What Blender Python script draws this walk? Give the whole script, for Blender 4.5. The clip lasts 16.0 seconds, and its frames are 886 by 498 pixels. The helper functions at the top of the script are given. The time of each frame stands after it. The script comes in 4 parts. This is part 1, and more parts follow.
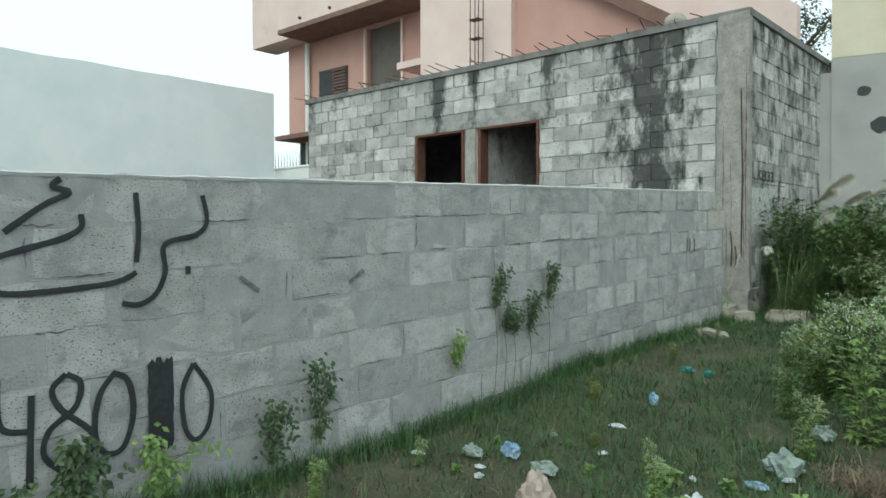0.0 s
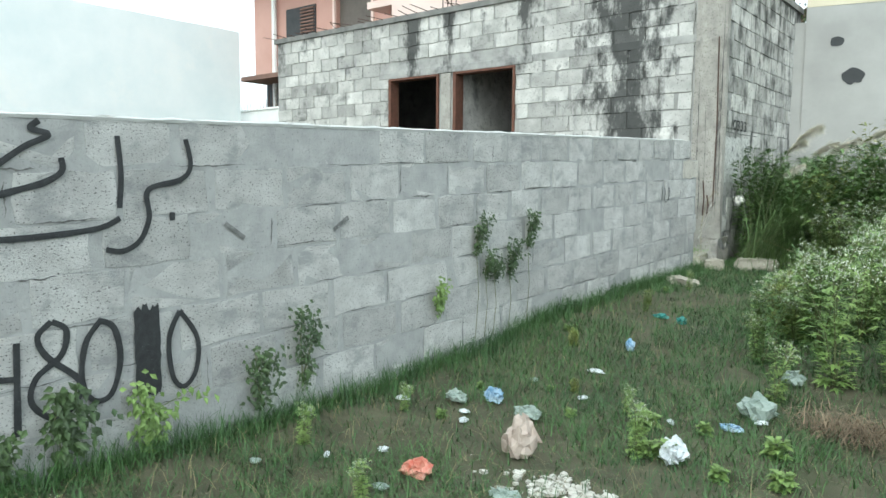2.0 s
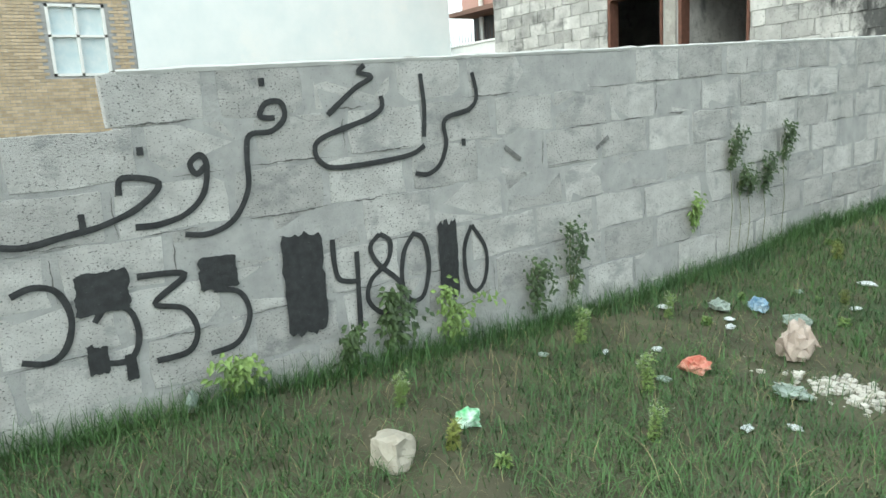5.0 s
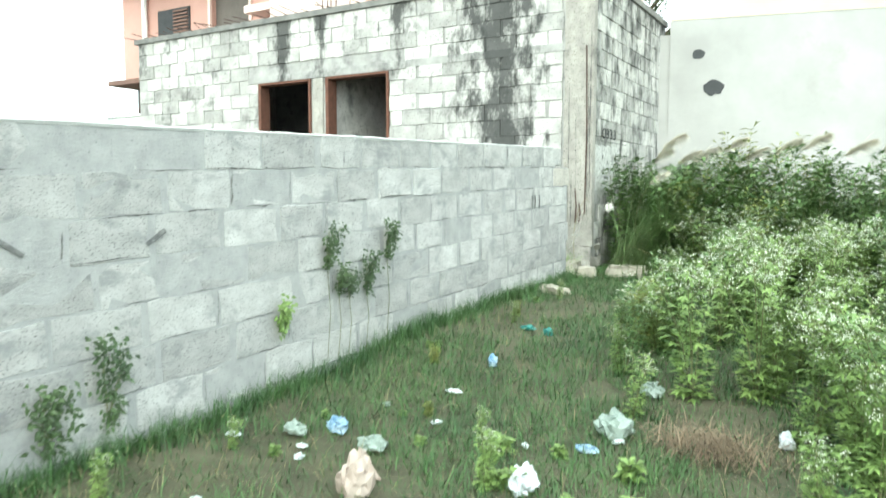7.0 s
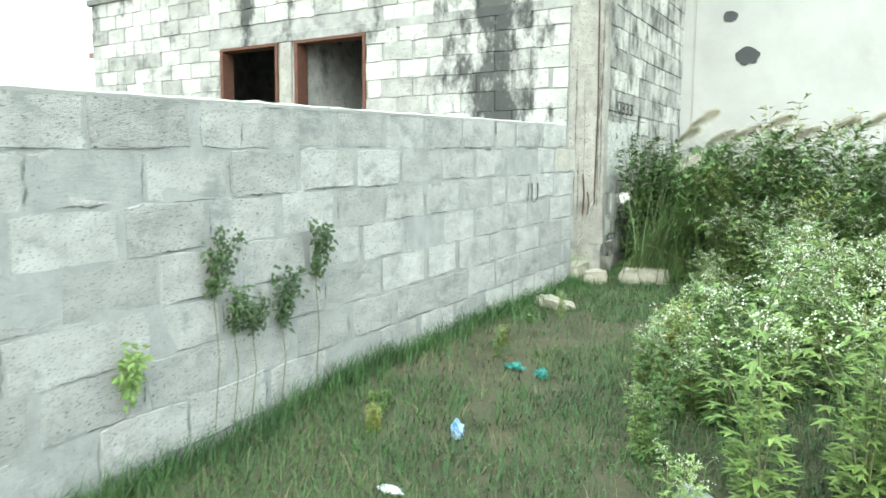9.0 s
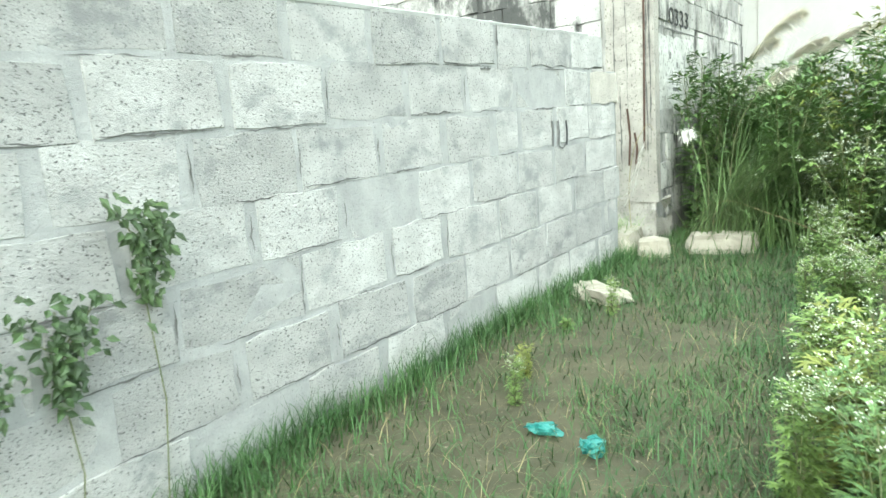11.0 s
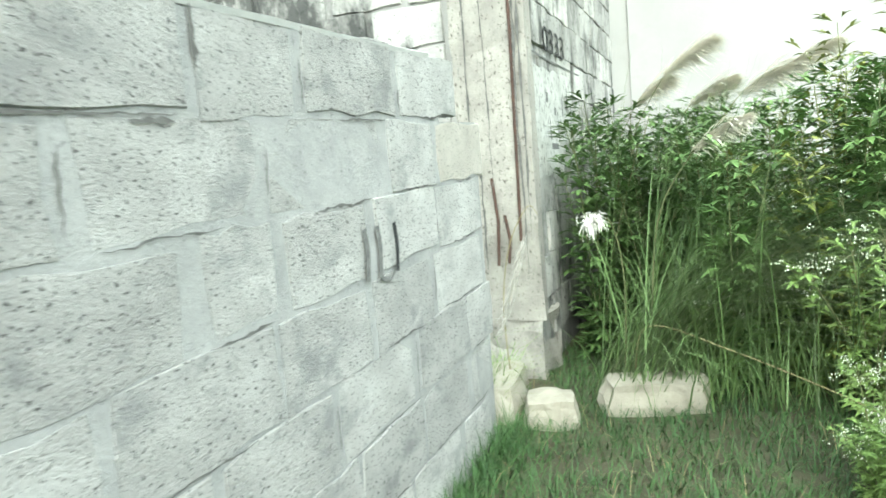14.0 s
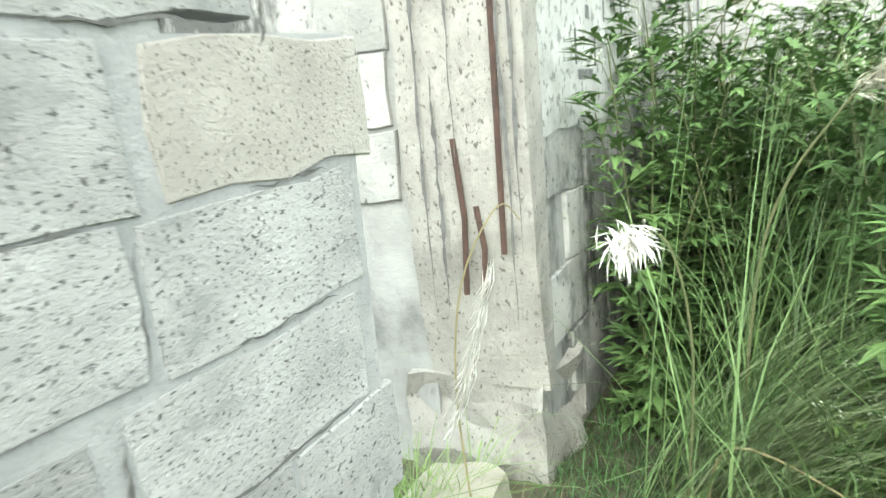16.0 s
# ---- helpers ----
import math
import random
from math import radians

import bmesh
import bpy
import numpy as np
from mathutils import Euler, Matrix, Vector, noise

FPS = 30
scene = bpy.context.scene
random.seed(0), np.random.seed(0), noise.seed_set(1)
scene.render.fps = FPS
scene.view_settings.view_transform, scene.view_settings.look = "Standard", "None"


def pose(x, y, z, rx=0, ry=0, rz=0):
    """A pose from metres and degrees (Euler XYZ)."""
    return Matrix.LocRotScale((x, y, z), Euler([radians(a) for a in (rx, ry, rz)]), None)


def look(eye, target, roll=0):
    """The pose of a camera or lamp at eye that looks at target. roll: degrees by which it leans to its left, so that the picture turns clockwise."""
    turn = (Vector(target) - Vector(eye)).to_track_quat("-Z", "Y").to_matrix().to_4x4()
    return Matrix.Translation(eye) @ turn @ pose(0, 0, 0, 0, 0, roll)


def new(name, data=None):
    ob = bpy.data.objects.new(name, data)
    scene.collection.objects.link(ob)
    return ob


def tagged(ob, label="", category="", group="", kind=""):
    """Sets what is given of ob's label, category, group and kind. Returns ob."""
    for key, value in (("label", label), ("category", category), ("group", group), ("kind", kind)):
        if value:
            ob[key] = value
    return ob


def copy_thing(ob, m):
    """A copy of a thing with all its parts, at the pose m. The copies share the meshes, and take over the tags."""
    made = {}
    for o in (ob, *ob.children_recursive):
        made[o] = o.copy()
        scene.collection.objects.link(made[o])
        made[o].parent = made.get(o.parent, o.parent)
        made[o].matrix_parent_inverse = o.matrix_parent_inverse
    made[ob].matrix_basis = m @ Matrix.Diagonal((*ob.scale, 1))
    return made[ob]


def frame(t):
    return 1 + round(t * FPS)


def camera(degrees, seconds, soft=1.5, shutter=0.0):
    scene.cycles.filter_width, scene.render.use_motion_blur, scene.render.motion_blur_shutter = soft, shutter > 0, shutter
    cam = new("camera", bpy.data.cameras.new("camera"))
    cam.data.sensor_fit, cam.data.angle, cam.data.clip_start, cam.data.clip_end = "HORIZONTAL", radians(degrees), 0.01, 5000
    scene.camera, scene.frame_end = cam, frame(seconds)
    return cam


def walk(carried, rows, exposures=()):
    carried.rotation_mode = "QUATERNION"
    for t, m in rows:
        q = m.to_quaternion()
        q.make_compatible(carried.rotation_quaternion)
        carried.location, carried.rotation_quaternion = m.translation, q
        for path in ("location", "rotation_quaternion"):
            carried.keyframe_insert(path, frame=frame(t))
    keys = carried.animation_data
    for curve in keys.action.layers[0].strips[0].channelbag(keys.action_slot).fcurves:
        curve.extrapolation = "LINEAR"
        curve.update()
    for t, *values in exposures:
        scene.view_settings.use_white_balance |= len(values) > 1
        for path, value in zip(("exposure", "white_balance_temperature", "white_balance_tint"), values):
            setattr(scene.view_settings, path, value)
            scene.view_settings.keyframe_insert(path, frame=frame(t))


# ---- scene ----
cam = camera(64.1, 16.0, shutter=0.3)
PATH = [
    (0, (2.822, -0.194, 1.029), (1.483, 1.291, 0.987), -0.2),
    (0.5, (2.774, -0.139, 1.06), (1.487, 1.388, 0.95), -0.6),
    (1, (2.759, -0.149, 1.05), (1.48, 1.382, 0.901), 0.3),
    (1.5, (2.765, -0.188, 1.036), (1.47, 1.324, 0.855), 0.5),
    (2, (2.741, -0.247, 1.039), (1.478, 1.292, 0.844), 0.4),
    (2.5, (2.746, -0.362, 1.027), (1.362, 1.07, 0.843), 0.5),
    (3, (2.764, -0.499, 0.989), (1.171, 0.684, 0.745), -1.1),
    (3.2, (2.762, -0.539, 0.979), (1.094, 0.526, 0.69), -0.7),
    (5.3, (2.733, -0.691, 1.026), (1.125, 0.439, 0.654), -4.5),
    (5.5, (2.739, -0.614, 1.035), (1.182, 0.59, 0.683), -4.2),
    (6, (2.833, -0.384, 1.03), (1.474, 1.047, 0.708), -0.7),
    (6.5, (2.799, -0.12, 1.005), (1.723, 1.541, 0.716), -0.1),
    (7, (2.76, 0.177, 1.023), (1.736, 1.887, 0.858), 0.1),
    (7.5, (2.574, 0.539, 1.061), (1.574, 2.27, 1.06), -1.7),
    (8, (2.584, 0.837, 1.034), (1.464, 2.495, 1.049), -1.0),
    (8.5, (2.468, 1.167, 1.008), (1.326, 2.802, 0.847), 0.7),
    (9, (2.292, 1.499, 1.076), (1.249, 3.191, 0.854), 0.5),
    (9.2, (2.231, 1.655, 1.03), (1.188, 3.353, 0.855), -1.6),
    (11.3, (1.542, 3.221, 0.927), (0.405, 4.835, 0.607), -3.4),
    (11.5, (1.509, 3.336, 0.944), (0.349, 4.944, 0.683), -2.6),
    (12, (1.364, 3.598, 0.976), (0.179, 5.205, 0.857), -2.4),
    (12.4, (1.184, 3.866, 1.041), (0.119, 5.558, 0.969), -1.9),
    (12.5, (1.142, 3.926, 1.057), (0.177, 5.673, 0.923), -1.5),
    (13, (1.004, 4.199, 1.029), (0.129, 5.993, 0.902), -4.3),
    (13.5, (0.881, 4.575, 1.089), (0.055, 6.391, 0.943), -4.0),
    (14, (0.806, 4.914, 1.105), (0.076, 6.763, 0.884), -4.6),
    (14.5, (0.751, 5.3, 1.145), (0.151, 7.188, 0.873), -1.2),
    (15, (0.717, 5.604, 1.148), (0.062, 7.46, 0.796), -5.4),
    (15.5, (0.709, 6.027, 1.158), (-0.115, 7.821, 0.84), -5.5),
    (16, (0.647, 6.421, 1.164), (-0.278, 8.141, 0.733), -5.1),
]
# stops, kelvin and tint: the clip's camera brightens as it turns to the weeds
EXPOSURES = [(t, s, k, -3 if 2 <= t <= 6.5 or t > 14.5 else -7) for t, s, k in (
    (0, 0.25, 5900), (0.5, 0.05, 5900), (1.5, 0.65, 5900), (2, 0.95, 5900), (3.2, 0.62, 6000), (5.5, 1.0, 6150), (6.0, 1.05, 6150), (6.5, 1.58, 6100), (7.0, 1.68, 6100), (7.5, 1.35, 6100), (7.9, 0.25, 6100), (8.2, 0.3, 6100),
    (8.5, 0.75, 6100), (9, 1.62, 6100), (11.5, 1.95, 6150), (12.5, 1.8, 6150), (14, 1.92, 6150), (15, 2.15, 6200), (16, 2.05, 6250))]
walk(cam, [(t, look(e, g, r)) for t, e, g, r in PATH], EXPOSURES)

# ---- light ----
world = bpy.data.worlds.new("sky")
scene.world = world
world.use_nodes = True
wn = world.node_tree.nodes
sky = wn.new("ShaderNodeTexSky")
sky.sky_type, sky.sun_disc = "NISHITA", False
sky.sun_elevation, sky.sun_rotation = radians(38), radians(162)
sky.air_density, sky.dust_density, sky.ozone_density = 1.0, 4.5, 0.8
wn["Background"].inputs["Strength"].default_value = 0.13
haze = wn.new("ShaderNodeMix")
haze.data_type = "RGBA"
haze.inputs["Factor"].default_value, haze.inputs["B"].default_value = 0.8, (8.6, 8.8, 9.0, 1)
world.node_tree.links.new(sky.outputs[0], haze.inputs["A"])
world.node_tree.links.new(haze.outputs["Result"], wn["Background"].inputs["Color"])
sun = new("sun", bpy.data.lights.new("sun", "SUN"))
sun.data.energy, sun.data.angle, sun.data.color = 0.6, radians(40), (1.0, 0.95, 0.86)
sun.matrix_world = look((4, -12, 10), (0, 0, 0))


# ---- materials ----
def shader(name, dark, light, scale=6.0, rough=0.9, bump=0.3, bump_scale=60.0, vary=0.15, speck=None, speck_scale=90.0, speck_at=0.62,
           stain=None, stain_scale=1.2, stain_at=0.55, metal=0.0, per_island=False, stretch=(1, 1, 1), local=False, depth=0.01):
    m = bpy.data.materials.new(name)
    m.use_nodes = True
    n, l = m.node_tree.nodes, m.node_tree.links
    b = n["Principled BSDF"]
    b.inputs["Roughness"].default_value, b.inputs["Metallic"].default_value = rough, metal
    place = n.new("ShaderNodeTexCoord").outputs["Object"] if local else n.new("ShaderNodeNewGeometry").outputs["Position"]
    mp = n.new("ShaderNodeMapping")
    mp.inputs["Scale"].default_value = stretch
    l.new(place, mp.inputs["Vector"])

    def tex(s, detail=6.0, r=0.6):
        t = n.new("ShaderNodeTexNoise")
        t.inputs["Scale"].default_value, t.inputs["Detail"].default_value, t.inputs["Roughness"].default_value = s, detail, r
        l.new(mp.outputs[0], t.inputs["Vector"])
        return t.outputs["Fac"]

    def mix(fac, a, c):
        x = n.new("ShaderNodeMix")
        x.data_type = "RGBA"
        for sock, v in ((x.inputs["Factor"], fac), (x.inputs["A"], a), (x.inputs["B"], c)):
            if isinstance(v, (tuple, float, int)):
                sock.default_value = (*v, 1) if isinstance(v, tuple) else v
            else:
                l.new(v, sock)
        return x.outputs["Result"]

    def ramp(v, lo, hi):
        r = n.new("ShaderNodeMapRange")
        r.inputs["From Min"].default_value, r.inputs["From Max"].default_value = lo, hi
        l.new(v, r.inputs["Value"])
        return r.outputs["Result"]

    col = mix(ramp(tex(scale), 0.3, 0.7), dark, light)
    if speck:
        col = mix(ramp(tex(speck_scale, 5.0), speck_at, speck_at + 0.06), col, speck)
    if stain:
        col = mix(ramp(tex(stain_scale, 8.0, 0.7), stain_at, stain_at + 0.12), col, stain)
    hsv = n.new("ShaderNodeHueSaturation")
    rnd = n.new("ShaderNodeNewGeometry").outputs["Random Per Island"] if per_island else n.new("ShaderNodeObjectInfo").outputs["Random"]
    v = n.new("ShaderNodeMapRange")
    v.inputs["To Min"].default_value, v.inputs["To Max"].default_value = 1 - vary, 1 + vary
    l.new(rnd, v.inputs["Value"])
    l.new(v.outputs["Result"], hsv.inputs["Value"])
    l.new(col, hsv.inputs["Color"])
    l.new(hsv.outputs[0], b.inputs["Base Color"])
    bp = n.new("ShaderNodeBump")
    bp.inputs["Strength"].default_value, bp.inputs["Distance"].default_value = bump, depth
    l.new(tex(bump_scale, 8.0, 0.7), bp.inputs["Height"])
    l.new(bp.outputs[0], b.inputs["Normal"])
    return m


M_BLOCK = shader("concrete_block", (0.40, 0.395, 0.387), (0.61, 0.605, 0.59), 7, 0.95, 1.0, 130, 0.15, (0.11, 0.107, 0.103), 135, 0.58,
                 (0.32, 0.323, 0.323), 5.5, 0.525, stretch=(1, 0.75, 1.2), depth=0.013)
M_YELLOWED = shader("yellowed_block", (0.46, 0.432, 0.392), (0.61, 0.577, 0.525), 7, 0.95, 1.0, 130, 0.05, (0.15, 0.14, 0.12), 150, 0.59, depth=0.013)
M_MORTAR = shader("mortar", (0.29, 0.292, 0.29), (0.41, 0.41, 0.405), 9, 0.95, 0.9, 55, 0.05, (0.19, 0.19, 0.188), 70, 0.62, (0.42, 0.418, 0.41), 3.0, 0.58)
M_CAP = shader("mortar_cap", (0.42, 0.42, 0.41), (0.55, 0.55, 0.54), 8, 0.95, 0.6, 45, 0.05)
M_OLD = shader("weathered_block", (0.34, 0.335, 0.32), (0.58, 0.57, 0.545), 4, 0.95, 0.9, 45, 0.26, (0.14, 0.14, 0.13), 40, 0.60,
               (0.17, 0.172, 0.165), 2.6, 0.56)
M_OLDMORTAR = shader("weathered_mortar", (0.27, 0.268, 0.258), (0.43, 0.425, 0.41), 5, 0.95, 0.6, 40, 0.05, None, 1, 1, (0.13, 0.13, 0.13), 1.3, 0.56)


def blacken(m):
    """Black mould that ran down the house front in streaks and patches; the side face is darkened too."""
    n, l = m.node_tree.nodes, m.node_tree.links
    b = n["Principled BSDF"]
    old = b.inputs["Base Color"].links[0].from_socket
    geo = n.new("ShaderNodeNewGeometry")
    sep = n.new("ShaderNodeSeparateXYZ")
    l.new(geo.outputs["Position"], sep.inputs[0])

    def op(kind, a, c, clamp=False):
        x = n.new("ShaderNodeMath")
        x.operation, x.use_clamp = kind, clamp
        for sock, v in zip(x.inputs, (a, c)):
            if isinstance(v, (int, float)):
                sock.default_value = v
            else:
                l.new(v, sock)
        return x.outputs[0]

    mp = n.new("ShaderNodeMapping")
    mp.inputs["Scale"].default_value = (3.4, 3.4, 1.7)
    l.new(geo.outputs["Position"], mp.inputs["Vector"])
    t = n.new("ShaderNodeTexNoise")
    t.inputs["Scale"].default_value, t.inputs["Detail"].default_value, t.inputs["Roughness"].default_value = 1.6, 9, 0.68
    l.new(mp.outputs[0], t.inputs["Vector"])
    high = op("MULTIPLY", op("SUBTRACT", sep.outputs["Z"], 2.42), 6.0, True)
    total = op("MULTIPLY", op("MULTIPLY", op("SUBTRACT", sep.outputs["Z"], 2.9), 0.9, True), 0.5)
    # the last entry darkens the side face along its whole length
    for c, w, k, top in ((-1.2, 0.75, 0.72, False), (-1.05, 0.35, 0.25, False), (-4.72, 0.20, 0.9, True), (-3.98, 0.13, 0.85, True), (-2.62, 0.22, 0.6, True), (-8.1, 0.3, 0.4, True), (-0.04, 0.16, 0.5, False)):
        d = op("SUBTRACT", 1.0, op("DIVIDE", op("ABSOLUTE", op("SUBTRACT", sep.outputs["X"], c), 0), w), True)
        d = op("MULTIPLY", op("POWER", d, 0.5), k)
        total = op("ADD", total, op("MULTIPLY", d, high) if top else d)
    amount = op("MULTIPLY", op("SUBTRACT", op("ADD", total, op("MULTIPLY", op("SUBTRACT", t.outputs["Fac"], 0.5), 3.0)), 0.32), 2.1, True)
    x = n.new("ShaderNodeMix")
    x.data_type = "RGBA"
    l.new(op("MULTIPLY", amount, 0.88), x.inputs["Factor"])
    l.new(old, x.inputs["A"])
    x.inputs["B"].default_value = (0.035, 0.037, 0.036, 1)
    l.new(x.outputs["Result"], b.inputs["Base Color"])


blacken(M_OLD)
blacken(M_OLDMORTAR)
M_PATCH = shader("worn_white_paint", (0.40, 0.40, 0.385), (0.58, 0.58, 0.56), 9, 0.9, 0.8, 60, 0.05, (0.25, 0.25, 0.24), 30, 0.55)
M_COLUMN = shader("column_concrete", (0.27, 0.255, 0.235), (0.45, 0.43, 0.39), 7, 0.95, 1.0, 45, 0.05, (0.13, 0.12, 0.105), 85, 0.595, (0.17, 0.165, 0.155), 2.0, 0.55, stretch=(1, 1, 0.7))
M_PALE = shader("pale_blue_render", (0.72, 0.78, 0.79), (0.82, 0.85, 0.85), 0.9, 0.85, 0.15, 20, 0.02, None, 1, 1, (0.82, 0.84, 0.83), 0.5, 0.56)
M_FAR = shader("grey_render", (0.34, 0.335, 0.325), (0.45, 0.445, 0.435), 1.1, 0.9, 0.3, 14, 0.02, None, 1, 1, (0.34, 0.33, 0.31), 0.6, 0.6)
M_CREAM = shader("cream_render", (0.55, 0.49, 0.36), (0.68, 0.62, 0.49), 1.3, 0.9, 0.3, 14, 0.02, None, 1, 1, (0.45, 0.41, 0.33), 0.9, 0.6)
M_PINK = shader("pink_paint", (0.68, 0.52, 0.47), (0.76, 0.61, 0.56), 0.8, 0.85, 0.1, 25, 0.02, None, 1, 1, (0.48, 0.34, 0.28), 0.7, 0.62)
M_ROSE = shader("rose_paint", (0.48, 0.28, 0.23), (0.56, 0.34, 0.29), 0.8, 0.85, 0.1, 25, 0.02)
M_BROWN = shader("brown_trim", (0.16, 0.09, 0.07), (0.22, 0.13, 0.10), 3, 0.8, 0.1, 30, 0.02)
# near-black colour that stands in for the shade inside openings
M_DARK = shader("dark_opening", (0.035, 0.038, 0.042), (0.06, 0.062, 0.065), 3, 0.8, 0.1, 30, 0.02)
M_SHUTTER = shader("shutter", (0.10, 0.085, 0.075), (0.14, 0.12, 0.105), 3, 0.7, 0.1, 30, 0.05)
M_RUST = shader("rusty_frame", (0.10, 0.045, 0.03), (0.17, 0.075, 0.05), 12, 0.85, 0.4, 60, 0.06)
M_REBAR = shader("rusty_rebar", (0.05, 0.03, 0.025), (0.10, 0.055, 0.04), 30, 0.8, 0.6, 120, 0.1)
M_SLAB = shader("slab_edge", (0.15, 0.15, 0.145), (0.28, 0.275, 0.26), 5, 0.95, 0.7, 30, 0.03)
M_BRICKS = shader("pale_brick", (0.42, 0.33, 0.22), (0.55, 0.45, 0.32), 6, 0.9, 0.4, 50, 0.15, per_island=True)
M_WHITE = shader("white_paint", (0.72, 0.73, 0.72), (0.82, 0.82, 0.80), 4, 0.7, 0.1, 30, 0.03)
M_BLUEFR = shader("blue_white_steel", (0.50, 0.62, 0.66), (0.66, 0.72, 0.73), 4, 0.5, 0.1, 30, 0.03)
M_SPRAY = shader("black_spray", (0.012, 0.013, 0.015), (0.035, 0.037, 0.04), 30, 0.75, 0.5, 75, 0.05, (0.10, 0.10, 0.10), 90, 0.66)
M_GAP = shader("open_joint", (0.08, 0.078, 0.075), (0.17, 0.167, 0.16), 40, 0.95, 0.5, 75, 0.05)
M_FADED = shader("faded_spray", (0.09, 0.09, 0.09), (0.22, 0.22, 0.215), 30, 0.9, 0.5, 75, 0.05, (0.3, 0.3, 0.3), 60, 0.6)
M_GROUND = shader("soil", (0.045, 0.046, 0.025), (0.105, 0.098, 0.06), 5, 1.0, 1.0, 25, 0.0, (0.22, 0.19, 0.14), 45, 0.64, (0.05, 0.06, 0.026), 1.5, 0.56)
M_GRASS = shader("grass_blade", (0.03, 0.08, 0.022), (0.075, 0.15, 0.042), 1.6, 0.6, 0.0, 20, 0.4, per_island=True)
M_DRY = shader("dry_grass", (0.17, 0.15, 0.075), (0.30, 0.26, 0.14), 6, 0.85, 0.0, 20, 0.25, per_island=True)
M_HEAP = shader("dead_grass", (0.13, 0.095, 0.06), (0.25, 0.19, 0.125), 9, 0.9, 0.0, 20, 0.3, per_island=True)
M_LEAF = shader("weed_leaf", (0.07, 0.14, 0.042), (0.16, 0.25, 0.08), 3, 0.55, 0.0, 20, 0.35, per_island=True)
M_BRIGHT = shader("young_leaf", (0.12, 0.20, 0.05), (0.22, 0.31, 0.09), 3, 0.55, 0.0, 20, 0.3, per_island=True)
M_YELLOW = shader("yellowing_leaf", (0.15, 0.19, 0.04), (0.26, 0.28, 0.07), 3, 0.6, 0.0, 20, 0.25, per_island=True)
M_REED = shader("reed_blade", (0.085, 0.155, 0.048), (0.19, 0.265, 0.105), 4, 0.5, 0.0, 20, 0.4, per_island=True)
# lighter copy of the reed colour, with the highlights on the blades put in
M_LITREED = shader("pale_reed_blade", (0.20, 0.26, 0.12), (0.34, 0.38, 0.22), 4, 0.45, 0.0, 20, 0.3, per_island=True)
M_STEM = shader("stem", (0.10, 0.13, 0.05), (0.20, 0.20, 0.10), 8, 0.7, 0.1, 60, 0.15)
M_BARK = shader("bark", (0.10, 0.08, 0.06), (0.2, 0.16, 0.12), 9, 0.95, 0.8, 30, 0.05)
M_TREE = shader("tree_leaf", (0.03, 0.06, 0.02), (0.07, 0.11, 0.035), 2, 0.5, 0.0, 20, 0.35, per_island=True)
M_PETAL = shader("white_petal", (0.50, 0.54, 0.42), (0.66, 0.69, 0.58), 9, 0.7, 0.0, 20, 0.1, per_island=True)
M_PLUME = shader("reed_plume", (0.70, 0.67, 0.58), (0.84, 0.81, 0.73), 9, 0.9, 0.0, 20, 0.15, per_island=True)
M_FLUFF = shader("white_fluff", (0.70, 0.68, 0.63), (0.84, 0.82, 0.78), 20, 0.9, 0.0, 20, 0.08, per_island=True)
M_STONE = shader("pale_stone", (0.31, 0.285, 0.235), (0.47, 0.44, 0.37), 9, 0.9, 0.8, 40, 0.08, (0.28, 0.25, 0.2), 40, 0.66)
M_LIME = shader("white_rubble", (0.42, 0.40, 0.35), (0.60, 0.58, 0.53), 14, 0.9, 0.6, 60, 0.1, per_island=True)


def plastic(name, a, b, rough=0.35, scale=14):
    m = shader(name, a, b, scale, rough, 0.6, 30, 0.05, local=True)
    return m


M_BAG = plastic("cream_plastic", (0.34, 0.27, 0.23), (0.46, 0.39, 0.34))
M_WBAG = plastic("white_plastic", (0.46, 0.50, 0.52), (0.72, 0.75, 0.77), 0.3)
M_BLUE = plastic("blue_plastic", (0.08, 0.22, 0.40), (0.45, 0.55, 0.62), 0.3, 22)
M_TEAL = plastic("teal_plastic", (0.02, 0.16, 0.15), (0.06, 0.26, 0.23))
M_ORANGE = plastic("red_wrapper", (0.42, 0.06, 0.03), (0.62, 0.36, 0.28), 0.35, 25)
M_GREENP = plastic("green_packet", (0.05, 0.42, 0.12), (0.72, 0.78, 0.74), 0.35, 25)
M_CLEAR = plastic("hazy_plastic", (0.16, 0.21, 0.18), (0.34, 0.40, 0.36), 0.3)


# ---- mesh helpers ----
def mesh_of(name, verts, faces, material, smooth=False):
    me = bpy.data.meshes.new(name)
    me.from_pydata(verts, [], faces)
    me.materials.append(material)
    if smooth:
        me.polygons.foreach_set("use_smooth", [True] * len(me.polygons))
    me.update()
    return me


def part(name, bm, material, parent=None, label=""):
    me = bpy.data.meshes.new(name)
    bm.to_mesh(me)
    bm.free()
    me.materials.append(material)
    ob = new(name, me)
    ob.parent = parent
    return tagged(ob, label)


def piece(name, me, parent, m=None, label=""):
    ob = new(name, me)
    ob.parent = parent
    if m is not None:
        ob.matrix_basis = m
    return tagged(ob, label)


def thing(name, m, label, category, group="", kind=""):
    ob = new(name)
    ob.empty_display_size = 0.1
    ob.matrix_basis = m
    return tagged(ob, label, category, group, kind)


